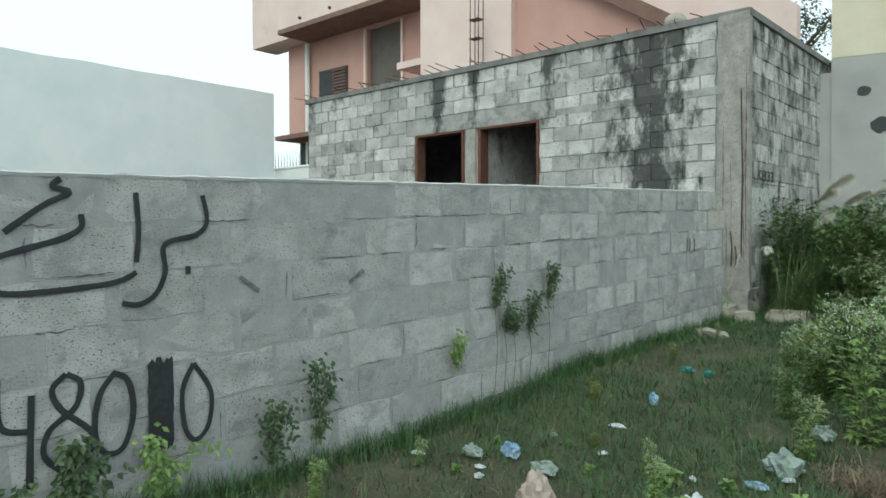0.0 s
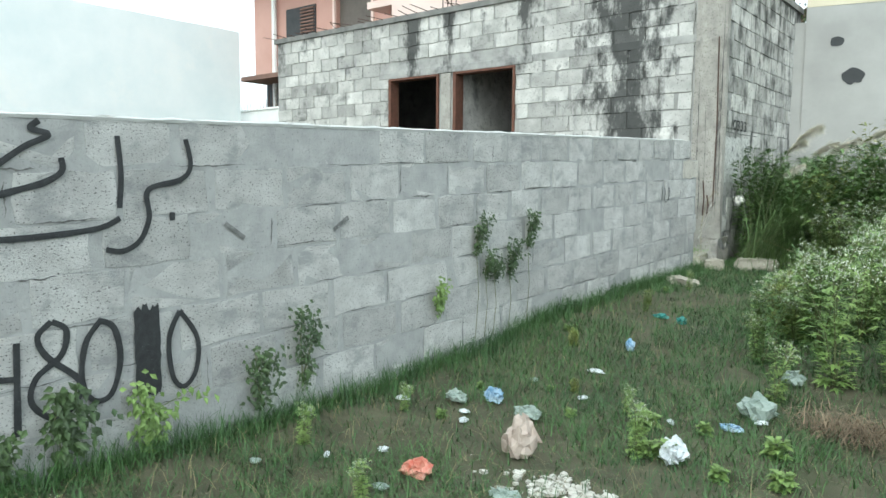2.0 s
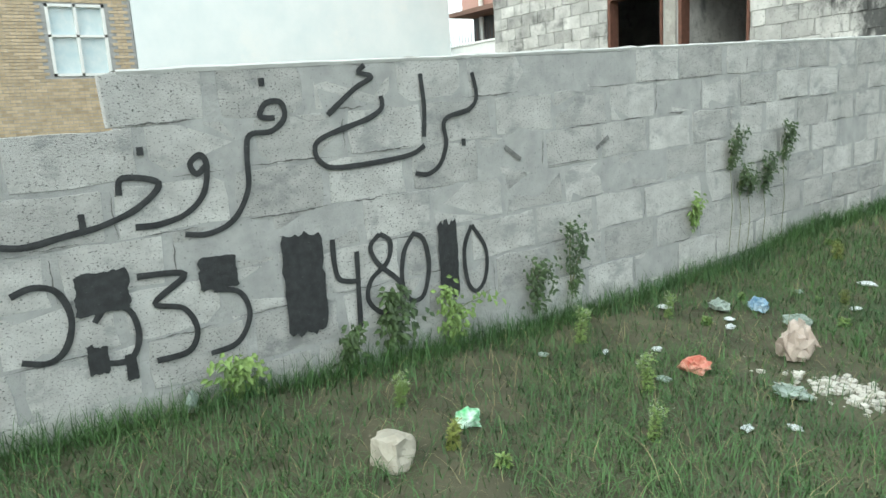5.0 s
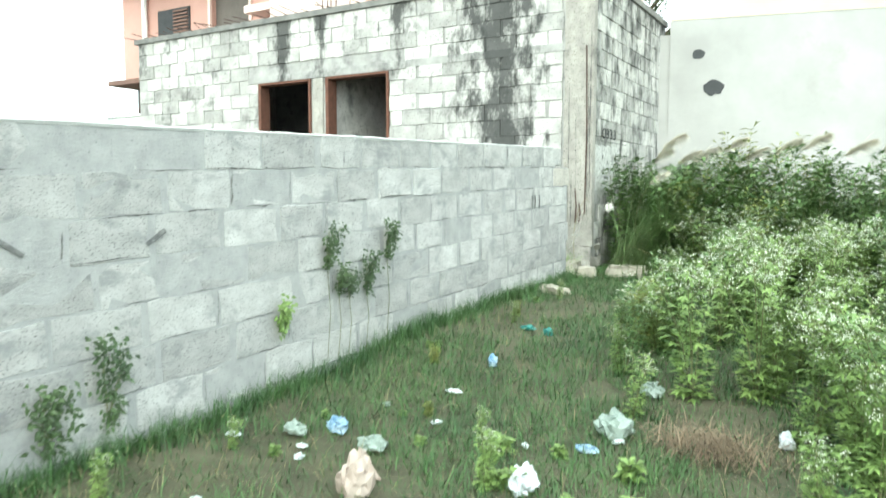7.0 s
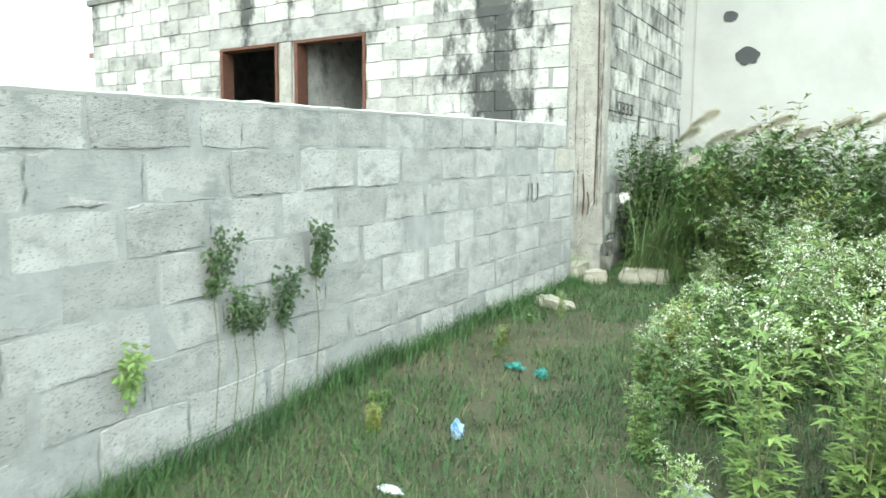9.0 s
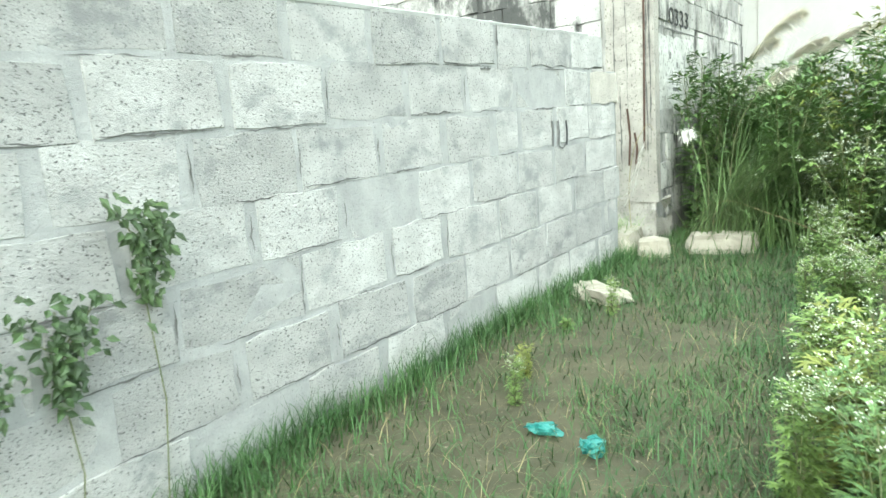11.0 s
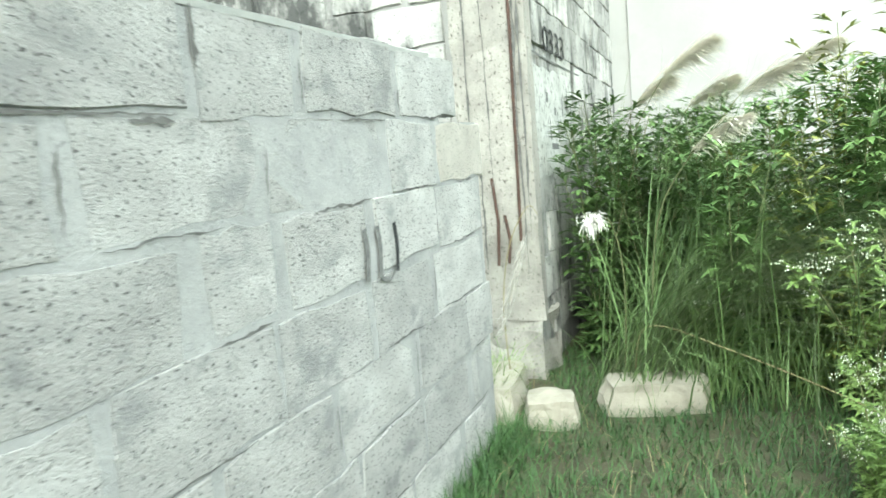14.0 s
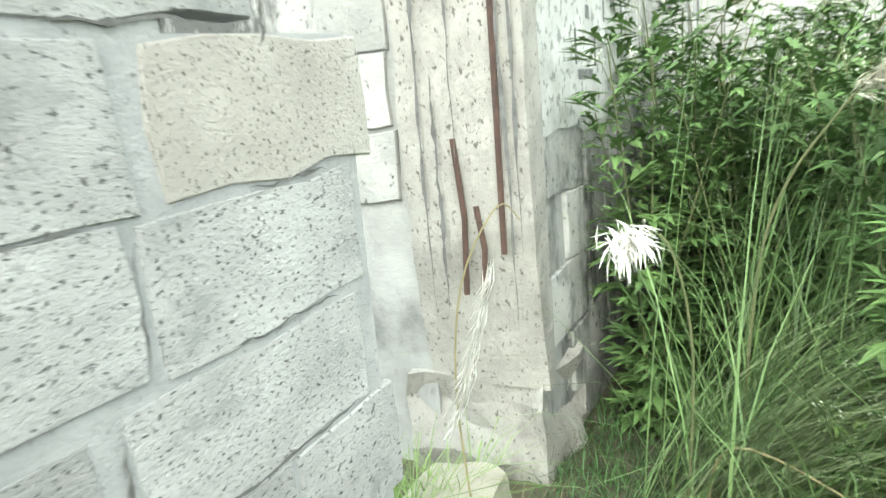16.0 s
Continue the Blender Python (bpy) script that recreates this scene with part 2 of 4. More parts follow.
def add_box(bm, x0, x1, y0, y1, z0, z1, bevel=0.0):
    r = bmesh.ops.create_cube(bm, size=1, matrix=Matrix.Translation(((x0 + x1) / 2, (y0 + y1) / 2, (z0 + z1) / 2)) @ Matrix.Diagonal((x1 - x0, y1 - y0, z1 - z0, 1)))
    if bevel:
        edges = list({e for v in r["verts"] for e in v.link_edges})
        bmesh.ops.bevel(bm, geom=edges, offset=bevel, segments=1, affect="EDGES")
    return bm


def box(x0, x1, y0, y1, z0, z1, bevel=0.0):
    return add_box(bmesh.new(), x0, x1, y0, y1, z0, z1, bevel)


def add_rod(bm, pts, r0, r1=None, n=6):
    r1 = r0 if r1 is None else r1
    pts = [Vector(p) for p in pts]
    rings = []
    for i, p in enumerate(pts):
        d = (pts[min(i + 1, len(pts) - 1)] - pts[max(i - 1, 0)]).normalized()
        a = d.orthogonal().normalized()
        c = d.cross(a)
        r = r0 + (r1 - r0) * i / max(1, len(pts) - 1)
        rings.append([bm.verts.new(p + r * (math.cos(k * math.tau / n) * a + math.sin(k * math.tau / n) * c)) for k in range(n)])
    for u, v in zip(rings, rings[1:]):
        for k in range(n):
            bm.faces.new((u[k], u[(k + 1) % n], v[(k + 1) % n], v[k]))
    bm.faces.new(rings[0][::-1])
    bm.faces.new(rings[-1])
    return bm


def prism(outline, y0, y1):
    """An outline in x and z, pushed out along y."""
    bm = bmesh.new()
    a = [bm.verts.new((x, y0, z)) for x, z in outline]
    b = [bm.verts.new((x, y1, z)) for x, z in outline]
    n = len(a)
    bm.faces.new(a)
    bm.faces.new(b[::-1])
    for i in range(n):
        bm.faces.new((a[i], b[i], b[(i + 1) % n], a[(i + 1) % n]))
    bmesh.ops.recalc_face_normals(bm, faces=bm.faces)
    return bm


def smooth_line(pts, steps=6):
    out = []
    for i in range(len(pts) - 1):
        p0, p1, p2, p3 = (Vector(pts[max(0, min(len(pts) - 1, j))]) for j in (i - 1, i, i + 1, i + 2))
        for s in range(steps):
            t = s / steps
            out.append(0.5 * (2 * p1 + (p2 - p0) * t + (2 * p0 - 5 * p1 + 4 * p2 - p3) * t * t + (3 * p1 - p0 - 3 * p2 + p3) * t ** 3))
    return out + [Vector(pts[-1])]


def ground_z(x, y):
    base = float(np.interp(y, [-3, 0, 1.5, 2.5, 3.5, 4.5, 7.3, 10], [0.0, -0.05, -0.115, -0.115, -0.06, 0.03, 0.085, 0.13]))
    base -= 0.05 * max(0.0, min(1.0, x)) * max(0.0, min(1.0, (7.5 - y) / 3))
    return base + 0.025 * noise.noise((x * 1.3, y * 1.3, 0.0)) + 0.012 * noise.noise((x * 4, y * 4, 3.0))


def block_mesh(name, w, h, depth, seed, material, inset=0.02, rough=0.006):
    """One block, front face towards +x, its outline worn and uneven."""
    rng = random.Random(seed)
    y0, y1 = -w / 2 + inset * rng.uniform(0.3, 2.3), w / 2 - inset * rng.uniform(0.3, 2.3)
    z0, z1 = -h / 2 + inset * rng.uniform(0.1, 0.6), h / 2 - inset * rng.uniform(0.1, 0.6)
    line = []
    for (ya, za), (yb, zb), n in (((y0, z0), (y1, z0), 4), ((y1, z0), (y1, z1), 2), ((y1, z1), (y0, z1), 4), ((y0, z1), (y0, z0), 2)):
        for k in range(n):
            t = k / n
            line.append((ya + (yb - ya) * t + rng.uniform(-rough, rough), za + (zb - za) * t + rng.uniform(-rough, rough)))
    n = len(line)
    verts = [(-depth, y, z) for y, z in line] + [(-0.003 + rng.uniform(-0.002, 0.001), y, z) for y, z in line]
    verts += [(rng.uniform(0.0005, 0.0035), y * 0.985, z * 0.97) for y, z in line]
    faces = []
    for r in (0, 1):
        faces += [(r * n + i, r * n + (i + 1) % n, (r + 1) * n + (i + 1) % n, (r + 1) * n + i) for i in range(n)]
    faces.append(tuple(range(2 * n, 3 * n)))
    return mesh_of(name, verts, faces, material)


def blades(name, roots, length, width, lean, material, segs=3, droop=1.0, seed=1, head=None):
    """Many tapered, bending blades in one mesh."""
    rng = np.random.default_rng(seed)
    roots = np.asarray(roots, float)
    n = len(roots)
    ang = rng.uniform(0, math.tau, n) if head is None else rng.normal(head[0], head[1], n)
    ln = length[0] + (length[1] - length[0]) * rng.random(n)
    le = lean[0] + (lean[1] - lean[0]) * rng.random(n)
    wd = width * rng.uniform(0.6, 1.3, n)
    d = np.stack([np.cos(ang), np.sin(ang), np.zeros(n)], 1)
    side = np.stack([-np.sin(ang), np.cos(ang), np.zeros(n)], 1)
    rows = []
    for s in range(segs + 1):
        t = s / segs
        bend = le * (0.35 * t + 0.65 * t * t)
        up = t - droop * 0.5 * le * t ** 3
        c = roots + d * (ln * bend)[:, None] + np.array([0, 0, 1.0]) * (ln * up)[:, None]
        w = (wd * (1 - 0.92 * t))[:, None]
        rows += [c - side * w, c + side * w]
    k = 2 * (segs + 1)
    verts = np.stack(rows, 1).reshape(-1, 3)
    base = (np.arange(n) * k)[:, None]
    quads = np.concatenate([base + np.array([2 * s, 2 * s + 1, 2 * s + 3, 2 * s + 2]) for s in range(segs)], 1).reshape(-1, 4)
    me = bpy.data.meshes.new(name)
    me.vertices.add(len(verts))
    me.vertices.foreach_set("co", verts.ravel())
    me.loops.add(quads.size)
    me.loops.foreach_set("vertex_index", quads.ravel().astype(np.int32))
    me.polygons.add(len(quads))
    me.polygons.foreach_set("loop_start", (np.arange(len(quads)) * 4).astype(np.int32))
    me.materials.append(material)
    me.update(calc_edges=True)
    return me


def leaf_faces(verts, faces, at, d, up, ln, wd):
    """A folded leaf of four faces, from at along d."""
    d, up = Vector(d).normalized(), Vector(up)
    s = d.cross(up)
    s = s.normalized() if s.length > 1e-4 else d.orthogonal().normalized()
    u = s.cross(d)
    i = len(verts)
    at = Vector(at)
    verts += [at, at + d * ln * 0.45 + s * wd + u * wd * 0.35, at + d * ln * 0.45, at + d * ln * 0.45 - s * wd + u * wd * 0.35, at + d * ln - u * ln * 0.15]
    faces += [(i, i + 2, i + 1), (i, i + 3, i + 2), (i + 1, i + 2, i + 4), (i + 2, i + 3, i + 4)]


# ---- ground ----
def build_ground():
    xs = sorted(set([-400, -150, -60, -30, -12, -5, -2] + [round(-1 + 0.15 * i, 2) for i in range(48)] + [8, 12, 30, 60, 150, 400]))
    ys = sorted(set([-400, -150, -60, -30, -12, -6] + [round(-4 + 0.15 * i, 2) for i in range(100)] + [14, 20, 40, 80, 200, 400]))
    verts = [(x, y, ground_z(x, y)) for y in ys for x in xs]
    w = len(xs)
    faces = [(j * w + i, j * w + i + 1, (j + 1) * w + i + 1, (j + 1) * w + i) for j in range(len(ys) - 1) for i in range(w - 1)]
    tagged(new("ground", mesh_of("ground", verts, faces, M_GROUND, True)), "bare brown soil under rough grass and litter", "ground", kind="structure")


build_ground()

# ---- boundary wall of blocks ----
COURSE, BLOCK_W, SLOPE = 0.196, 0.412, 0.0315


def wall_top(y):
    return 1.238 + SLOPE * y


JOINTS = (  # where one block ends and the next begins, course by course from the top
    (0.15, 0.55, 0.95, 1.337, 1.73, 2.124, 2.523, 2.92, 3.36, 3.78, 4.20, 4.59, 5.01, 5.44, 5.894, 6.2, 6.69, 7.18),
    (3.12, 3.53, 3.94, 4.359, 4.754, 5.188, 5.6, 6.06, 6.57, 6.95, 7.42),
    (2.63, 3.03, 3.42, 3.81, 4.21, 4.606, 5.008, 5.424, 5.83, 6.07, 6.487, 6.92, 7.37),
    (2.79, 3.18, 3.58, 3.99, 4.40, 4.80, 5.203, 5.62, 6.046, 6.444, 6.862, 7.33),
    (2.60, 3.17, 3.48, 3.76, 4.115, 4.58, 5.03, 5.40, 5.83, 6.23, 6.69, 7.14, 7.40),
    (3.10, 3.5, 3.9, 4.30, 4.72, 5.135, 5.53, 5.928, 6.313, 6.694, 7.1, 7.35),
    (3.3, 3.72, 4.13, 4.54, 4.95, 5.356, 5.773, 6.2, 6.6, 7.0, 7.32))


def crack(ln, thick, seed, upright=False):
    """A ragged dark line, thin at both ends."""
    v, f = [], []
    n = max(8, int(ln / 0.014))
    for j in range(n):
        t = j / (n - 1)
        hz = (thick * min(1.0, 4 * t, 4 * (1 - t)) + 0.0004) * (0.25 + 1.5 * abs(noise.noise((t * 11, seed[0] * 7, seed[1]))))
        c = 0.008 * noise.noise((seed[0] * 9, t * 4, seed[2])) + 0.004 * noise.noise((seed[0] * 9, t * 15, seed[2]))
        p, q = ln * (t - 0.5), (c - hz, c + hz)
        v += [(0.0046, q[0], p), (0.0046, q[1], p)] if upright else [(0.0046, p, q[0]), (0.0046, p, q[1])]
        if j:
            f.append((2 * j - 2, 2 * j - 1, 2 * j + 1, 2 * j) if upright else (2 * j - 2, 2 * j, 2 * j + 1, 2 * j - 1))
    return mesh_of("joint_crack", v, f, M_GAP)


def blot(name, y0, y1, z0, z1, parent, seed, x=0.0095, material=None):
    """A filled patch of paint with a ragged edge."""
    n = 44
    v, f = [(x, (y0 + y1) / 2, (z0 + z1) / 2)], []
    for i in range(n):
        a = math.tau * i / n
        c, s = math.cos(a), math.sin(a)
        q = 1 / max(abs(c), abs(s), 0.72) * (1 + 0.12 * noise.noise((c * 5, s * 5, seed)) + 0.09 * noise.noise((c * 20, s * 20, seed)))
        v.append((x, (y0 + y1) / 2 + (y1 - y0) / 2 * c * q, (z0 + z1) / 2 + (z1 - z0) / 2 * s * q))
        f.append((0, 1 + i, 1 + (i + 1) % n))
    return piece(name, mesh_of(name, v, f, material or M_SPRAY), parent)


def build_boundary_wall():
    wall = tagged(new("wall_boundary"), "low grey concrete block wall with smeared mortar and graffiti", "wall", kind="structure")
    # mortar core: a body slightly behind the block faces, its end broken
    bm = bmesh.new()
    ys = [-6.0, -0.18, -0.17] + [0.3 * i for i in range(1, 24)] + [6.99, 7.01] + [7.36]
    rows = []
    for y in ys:
        top = wall_top(y) - (COURSE if y < -0.175 else 0.0) - 0.008
        top -= COURSE if y > 7.0 else 0.0
        rows.append([bm.verts.new(p) for p in ((-0.165, y, -0.4), (-0.0005, y, -0.4), (-0.0005 + 0.001 * noise.noise((0, y * 3, 0)), y, top), (-0.165, y, top))])
    for a, b in zip(rows, rows[1:]):
        for k in range(4):
            bm.faces.new((a[k], a[(k + 1) % 4], b[(k + 1) % 4], b[k]))
    bm.faces.new(rows[0])
    bm.faces.new(rows[-1][::-1])
    bmesh.ops.recalc_face_normals(bm, faces=bm.faces)
    part("mortar_core", bm, M_MORTAR, wall, "grey mortar between the blocks")
    rng = random.Random(5)
    tilt = Matrix.Rotation(math.atan(SLOPE), 4, "X")
    cache = {}

    def shape(w, aged):
        key = (round(w / 0.04), aged, rng.randrange(4))
        if key not in cache:
            cache[key] = block_mesh("block", key[0] * 0.04, COURSE, 0.05, 40 + len(cache), M_YELLOWED if aged else M_BLOCK, 0.015, 0.009)
        return cache[key]

    for k, joints in enumerate(JOINTS):
        ys = [joints[0]]
        while ys[0] > -2.6:
            ys.insert(0, ys[0] - BLOCK_W + rng.uniform(-0.02, 0.02))
        ys += joints[1:]
        for y0, y1 in zip(ys, ys[1:]):
            if k == 0 and y1 < 0.1:
                continue
            y = (y0 + y1) / 2
            z = wall_top(y) - COURSE * (k + 0.5) + rng.uniform(-0.006, 0.006)
            piece("block", shape(y1 - y0, k == 1 and y0 > 6.9), wall, Matrix.Translation((rng.uniform(-0.0032, 0.0005) if y < 3 else rng.uniform(-0.0025, 0.0035), y, z)) @ tilt @ Matrix.Rotation(rng.uniform(-0.012, 0.012), 4, "X"))
            # thin cracked gaps beside and under some blocks
            if k and rng.random() < (0.42 if y > 2.2 else 0.15) and y1 < 7.1:
                piece("joint_crack", crack(COURSE * rng.uniform(0.45, 0.95), 0.0035, (y, k, 2), True), wall, Matrix.Translation((0, y1 + rng.uniform(-0.008, 0.008), z)) @ Matrix.Rotation(rng.uniform(-0.05, 0.05), 4, "X"))
            if rng.random() < (0.72 if y > 2 else 0.4):
                ln = (y1 - y0) * rng.uniform(0.35, 0.95)
                piece("joint_crack", crack(ln, rng.uniform(0.0025, 0.0055) if k < 3 else 0.0028, (y, k, 5)), wall, Matrix.Translation((0, y + rng.uniform(-0.05, 0.05), wall_top(y) - COURSE * (k + 1) + rng.uniform(-0.004, 0.01))) @ tilt)
    # deep broken joints in the top course near the end
    for y, z, w, h in ((5.894, 1.36, 0.016, 0.11), (5.78, 1.215, 0.05, 0.02), (6.215, 1.31, 0.010, 0.10), (6.70, 1.30, 0.014, 0.06), (7.17, 1.27, 0.012, 0.05), (7.21, 1.42, 0.012, 0.05), (3.60, 1.22, 0.012, 0.10)):
        tall = h > w * 2
        piece("joint_gap", crack(h if tall else 2 * w, w * 0.55 if tall else h * 0.35, (y, 3, 1), tall), wall, Matrix.Translation((0.0008, y, z)))
    # rough mortar along the top
    v, f = [], []
    n = 90
    for i in range(n + 1):
        y = -0.17 + (6.95 + 0.17) * i / n
        t = wall_top(y) - 0.012
        h = 0.016 + 0.014 * abs(noise.noise((y * 5, 1, 0))) + 0.008 * noise.noise((y * 14, 4, 0))
        e = 0.006 + 0.006 * noise.noise((y * 11, 7, 0))
        v += [(-0.165, y, t), (-0.15, y, t + h), (-0.02, y, t + h), (e, y, t + h * 0.5), (e - 0.004, y, t - 0.004)]
        if i:
            a, b = 5 * (i - 1), 5 * i
            f += [(a + k, b + k, b + k + 1, a + k + 1) for k in range(4)]
    piece("top_mortar", mesh_of("top_mortar", v, f, M_CAP), wall, label="pale rough mortar along the top edge")
    return wall


boundary = build_boundary_wall()


# ---- graffiti sprayed on the wall ----
def stroke(name, pts, width, parent, material=None, x=0.0075):
    line = smooth_line([(0, y, z) for y, z in pts]) if len(pts) > 1 else [Vector((0, pts[0][0] - 0.012, pts[0][1])), Vector((0, pts[0][0] + 0.012, pts[0][1]))]
    v, f = [], []
    for i, p in enumerate(line):
        d = (line[min(i + 1, len(line) - 1)] - line[max(i - 1, 0)])
        d = d.normalized() if d.length > 1e-6 else Vector((0, 1, 0))
        s = Vector((0, -d.z, d.y)) * width * (0.85 + 0.3 * abs(noise.noise((p.y * 8, p.z * 8, 2))))
        v += [(x, p.y - s.y, p.z - s.z), (x + 0.001, p.y, p.z), (x, p.y + s.y, p.z + s.z)]
        if i:
            a, b = 3 * (i - 1), 3 * i
            f += [(a, a + 1, b + 1, b), (a + 1, a + 2, b + 2, b + 1)]
    return piece(name, mesh_of(name, v, f, material or M_SPRAY), parent)


def build_graffiti():
    g = thing("graffiti_lettering", Matrix(), "black sprayed cursive script on the block wall", "graffiti")
    W = 0.0125
    for name, pts in (
        ("letter", [(1.38, 1.2), (1.4, 1.09), (1.35, 1.03), (1.21, 0.99), (1.21, 0.88), (1.17, 0.79), (1.1, 0.75), (1.03, 0.76)]),
        ("letter", [(1.09, 1.2), (1.1, 1.05), (1.09, 0.92)]),
        ("letter", [(1.09, 0.88), (0.98, 0.84), (0.66, 0.82), (0.57, 0.85), (0.55, 0.91), (0.59, 0.95), (0.72, 0.99), (0.82, 1.02), (0.88, 1.06), (0.88, 1.11)]),
        ("letter", [(0.81, 1.24), (0.78, 1.21), (0.84, 1.19), (0.75, 1.14), (0.62, 1.04)]),
        ("letter", [(0.39, 1.04), (0.33, 1.05), (0.36, 1.1), (0.42, 1.1), (0.43, 1.04), (0.37, 0.99), (0.28, 0.98), (0.26, 0.9), (0.25, 0.77), (0.18, 0.66), (0.08, 0.62), (-0.01, 0.63)]),
        ("letter", [(0.1, 0.88), (0.06, 0.85), (0.04, 0.89), (0.08, 0.92), (0.1, 0.88), (0.08, 0.78), (0.01, 0.71), (-0.09, 0.68), (-0.18, 0.68)]),
        ("letter", [(-0.22, 0.8), (-0.2, 0.86), (-0.08, 0.83), (-0.16, 0.75), (-0.29, 0.7), (-0.41, 0.68), (-0.55, 0.66), (-0.66, 0.70), (-0.70, 0.80)]),
        ("letter", [(-0.35, 0.75), (-0.35, 0.69)]),
    ):
        stroke(name, pts, W, g)
    for y, z in ((1.31, 0.88), (0.35, 1.18), (-0.13, 0.95)):
        stroke("letter_dot", [(y, z)], 0.017, g)
    for y, z in ((2.2, 0.78), (1.56, 0.84)):
        stroke("faint_mark", [(y, z), (y + 0.1, z + (0.06 if y > 2 else -0.07))], 0.012, g, M_FADED)
    d = thing("graffiti_number", Matrix(), "black sprayed phone number with digits painted over", "graffiti")
    for pts in (
        [(-0.6, 0.5), (-0.53, 0.52), (-0.46, 0.49), (-0.43, 0.39), (-0.46, 0.29), (-0.52, 0.25), (-0.6, 0.27)],
        [(-0.36, 0.36), (-0.31, 0.41), (-0.24, 0.38), (-0.22, 0.28), (-0.26, 0.2), (-0.35, 0.21), (-0.39, 0.28)],
        [(-0.2, 0.5), (-0.03, 0.48), (-0.15, 0.39), (-0.05, 0.35), (-0.01, 0.26), (-0.05, 0.18), (-0.17, 0.17)],
        [(0.07, 0.4), (0.17, 0.37), (0.2, 0.27), (0.14, 0.17), (0.03, 0.15)],
        [(0.59, 0.52), (0.59, 0.41), (0.61, 0.34), (0.69, 0.32)], [(0.7, 0.45), (0.69, 0.11)],
        [(0.82, 0.51), (0.87, 0.47), (0.85, 0.38), (0.76, 0.31), (0.74, 0.22), (0.81, 0.15), (0.89, 0.18), (0.91, 0.27), (0.8, 0.38), (0.77, 0.46), (0.82, 0.51)],
        [(1.0, 0.49), (0.94, 0.41), (0.92, 0.27), (0.96, 0.18), (1.03, 0.19), (1.07, 0.32), (1.05, 0.45), (0.99, 0.49)],
        [(1.33, 0.48), (1.28, 0.37), (1.29, 0.21), (1.34, 0.15), (1.4, 0.21), (1.41, 0.35), (1.33, 0.48)],
    ):
        stroke("digit", pts, W, d)
    for i, b in enumerate(((0.36, 0.54, 0.14, 0.56), (1.13, 1.24, 0.15, 0.52), (-0.41, -0.23, 0.39, 0.54), (0.02, 0.17, 0.40, 0.53), (-0.40, -0.33, 0.17, 0.27), (-0.28, -0.24, 0.12, 0.22))):
        blot("painted_patch", *b, d, i * 7.3)
    t = thing("tally_marks", Matrix(), "three short black strokes on the block wall", "graffiti")
    for y in (6.43, 6.50, 6.60):
        stroke("tally_stroke", [(y, 0.98), (y + 0.01, 0.92), (y, 0.85)], 0.011, t, M_SPRAY if y > 6.55 else M_FADED)
    stroke("tally_stroke", [(6.50, 0.85), (6.55, 0.835), (6.59, 0.86)], 0.005, t, M_FADED)


build_graffiti()

# ---- unfinished block house behind the wall ----
HOUSE = Matrix.Translation((0.03, 8.05, 0.06))
ROOF_Z = 3.50


def wall_blocks(parent, along, blocks_at, rng, materials_at, w, h, depth=0.04):
    """Blocks on a face: blocks_at gives places (u, z), along turns a place into a pose."""
    cache = {}
    for u, z, bw in blocks_at:
        mat = materials_at(u, z)
        key = (mat.name, round(bw, 2), rng.randrange(5))
        if key not in cache:
            cache[key] = block_mesh("block", bw, h, depth, hash(key[1:]) % 1000, mat, 0.016, 0.007)
        piece("block", cache[key], parent, along(u, z))


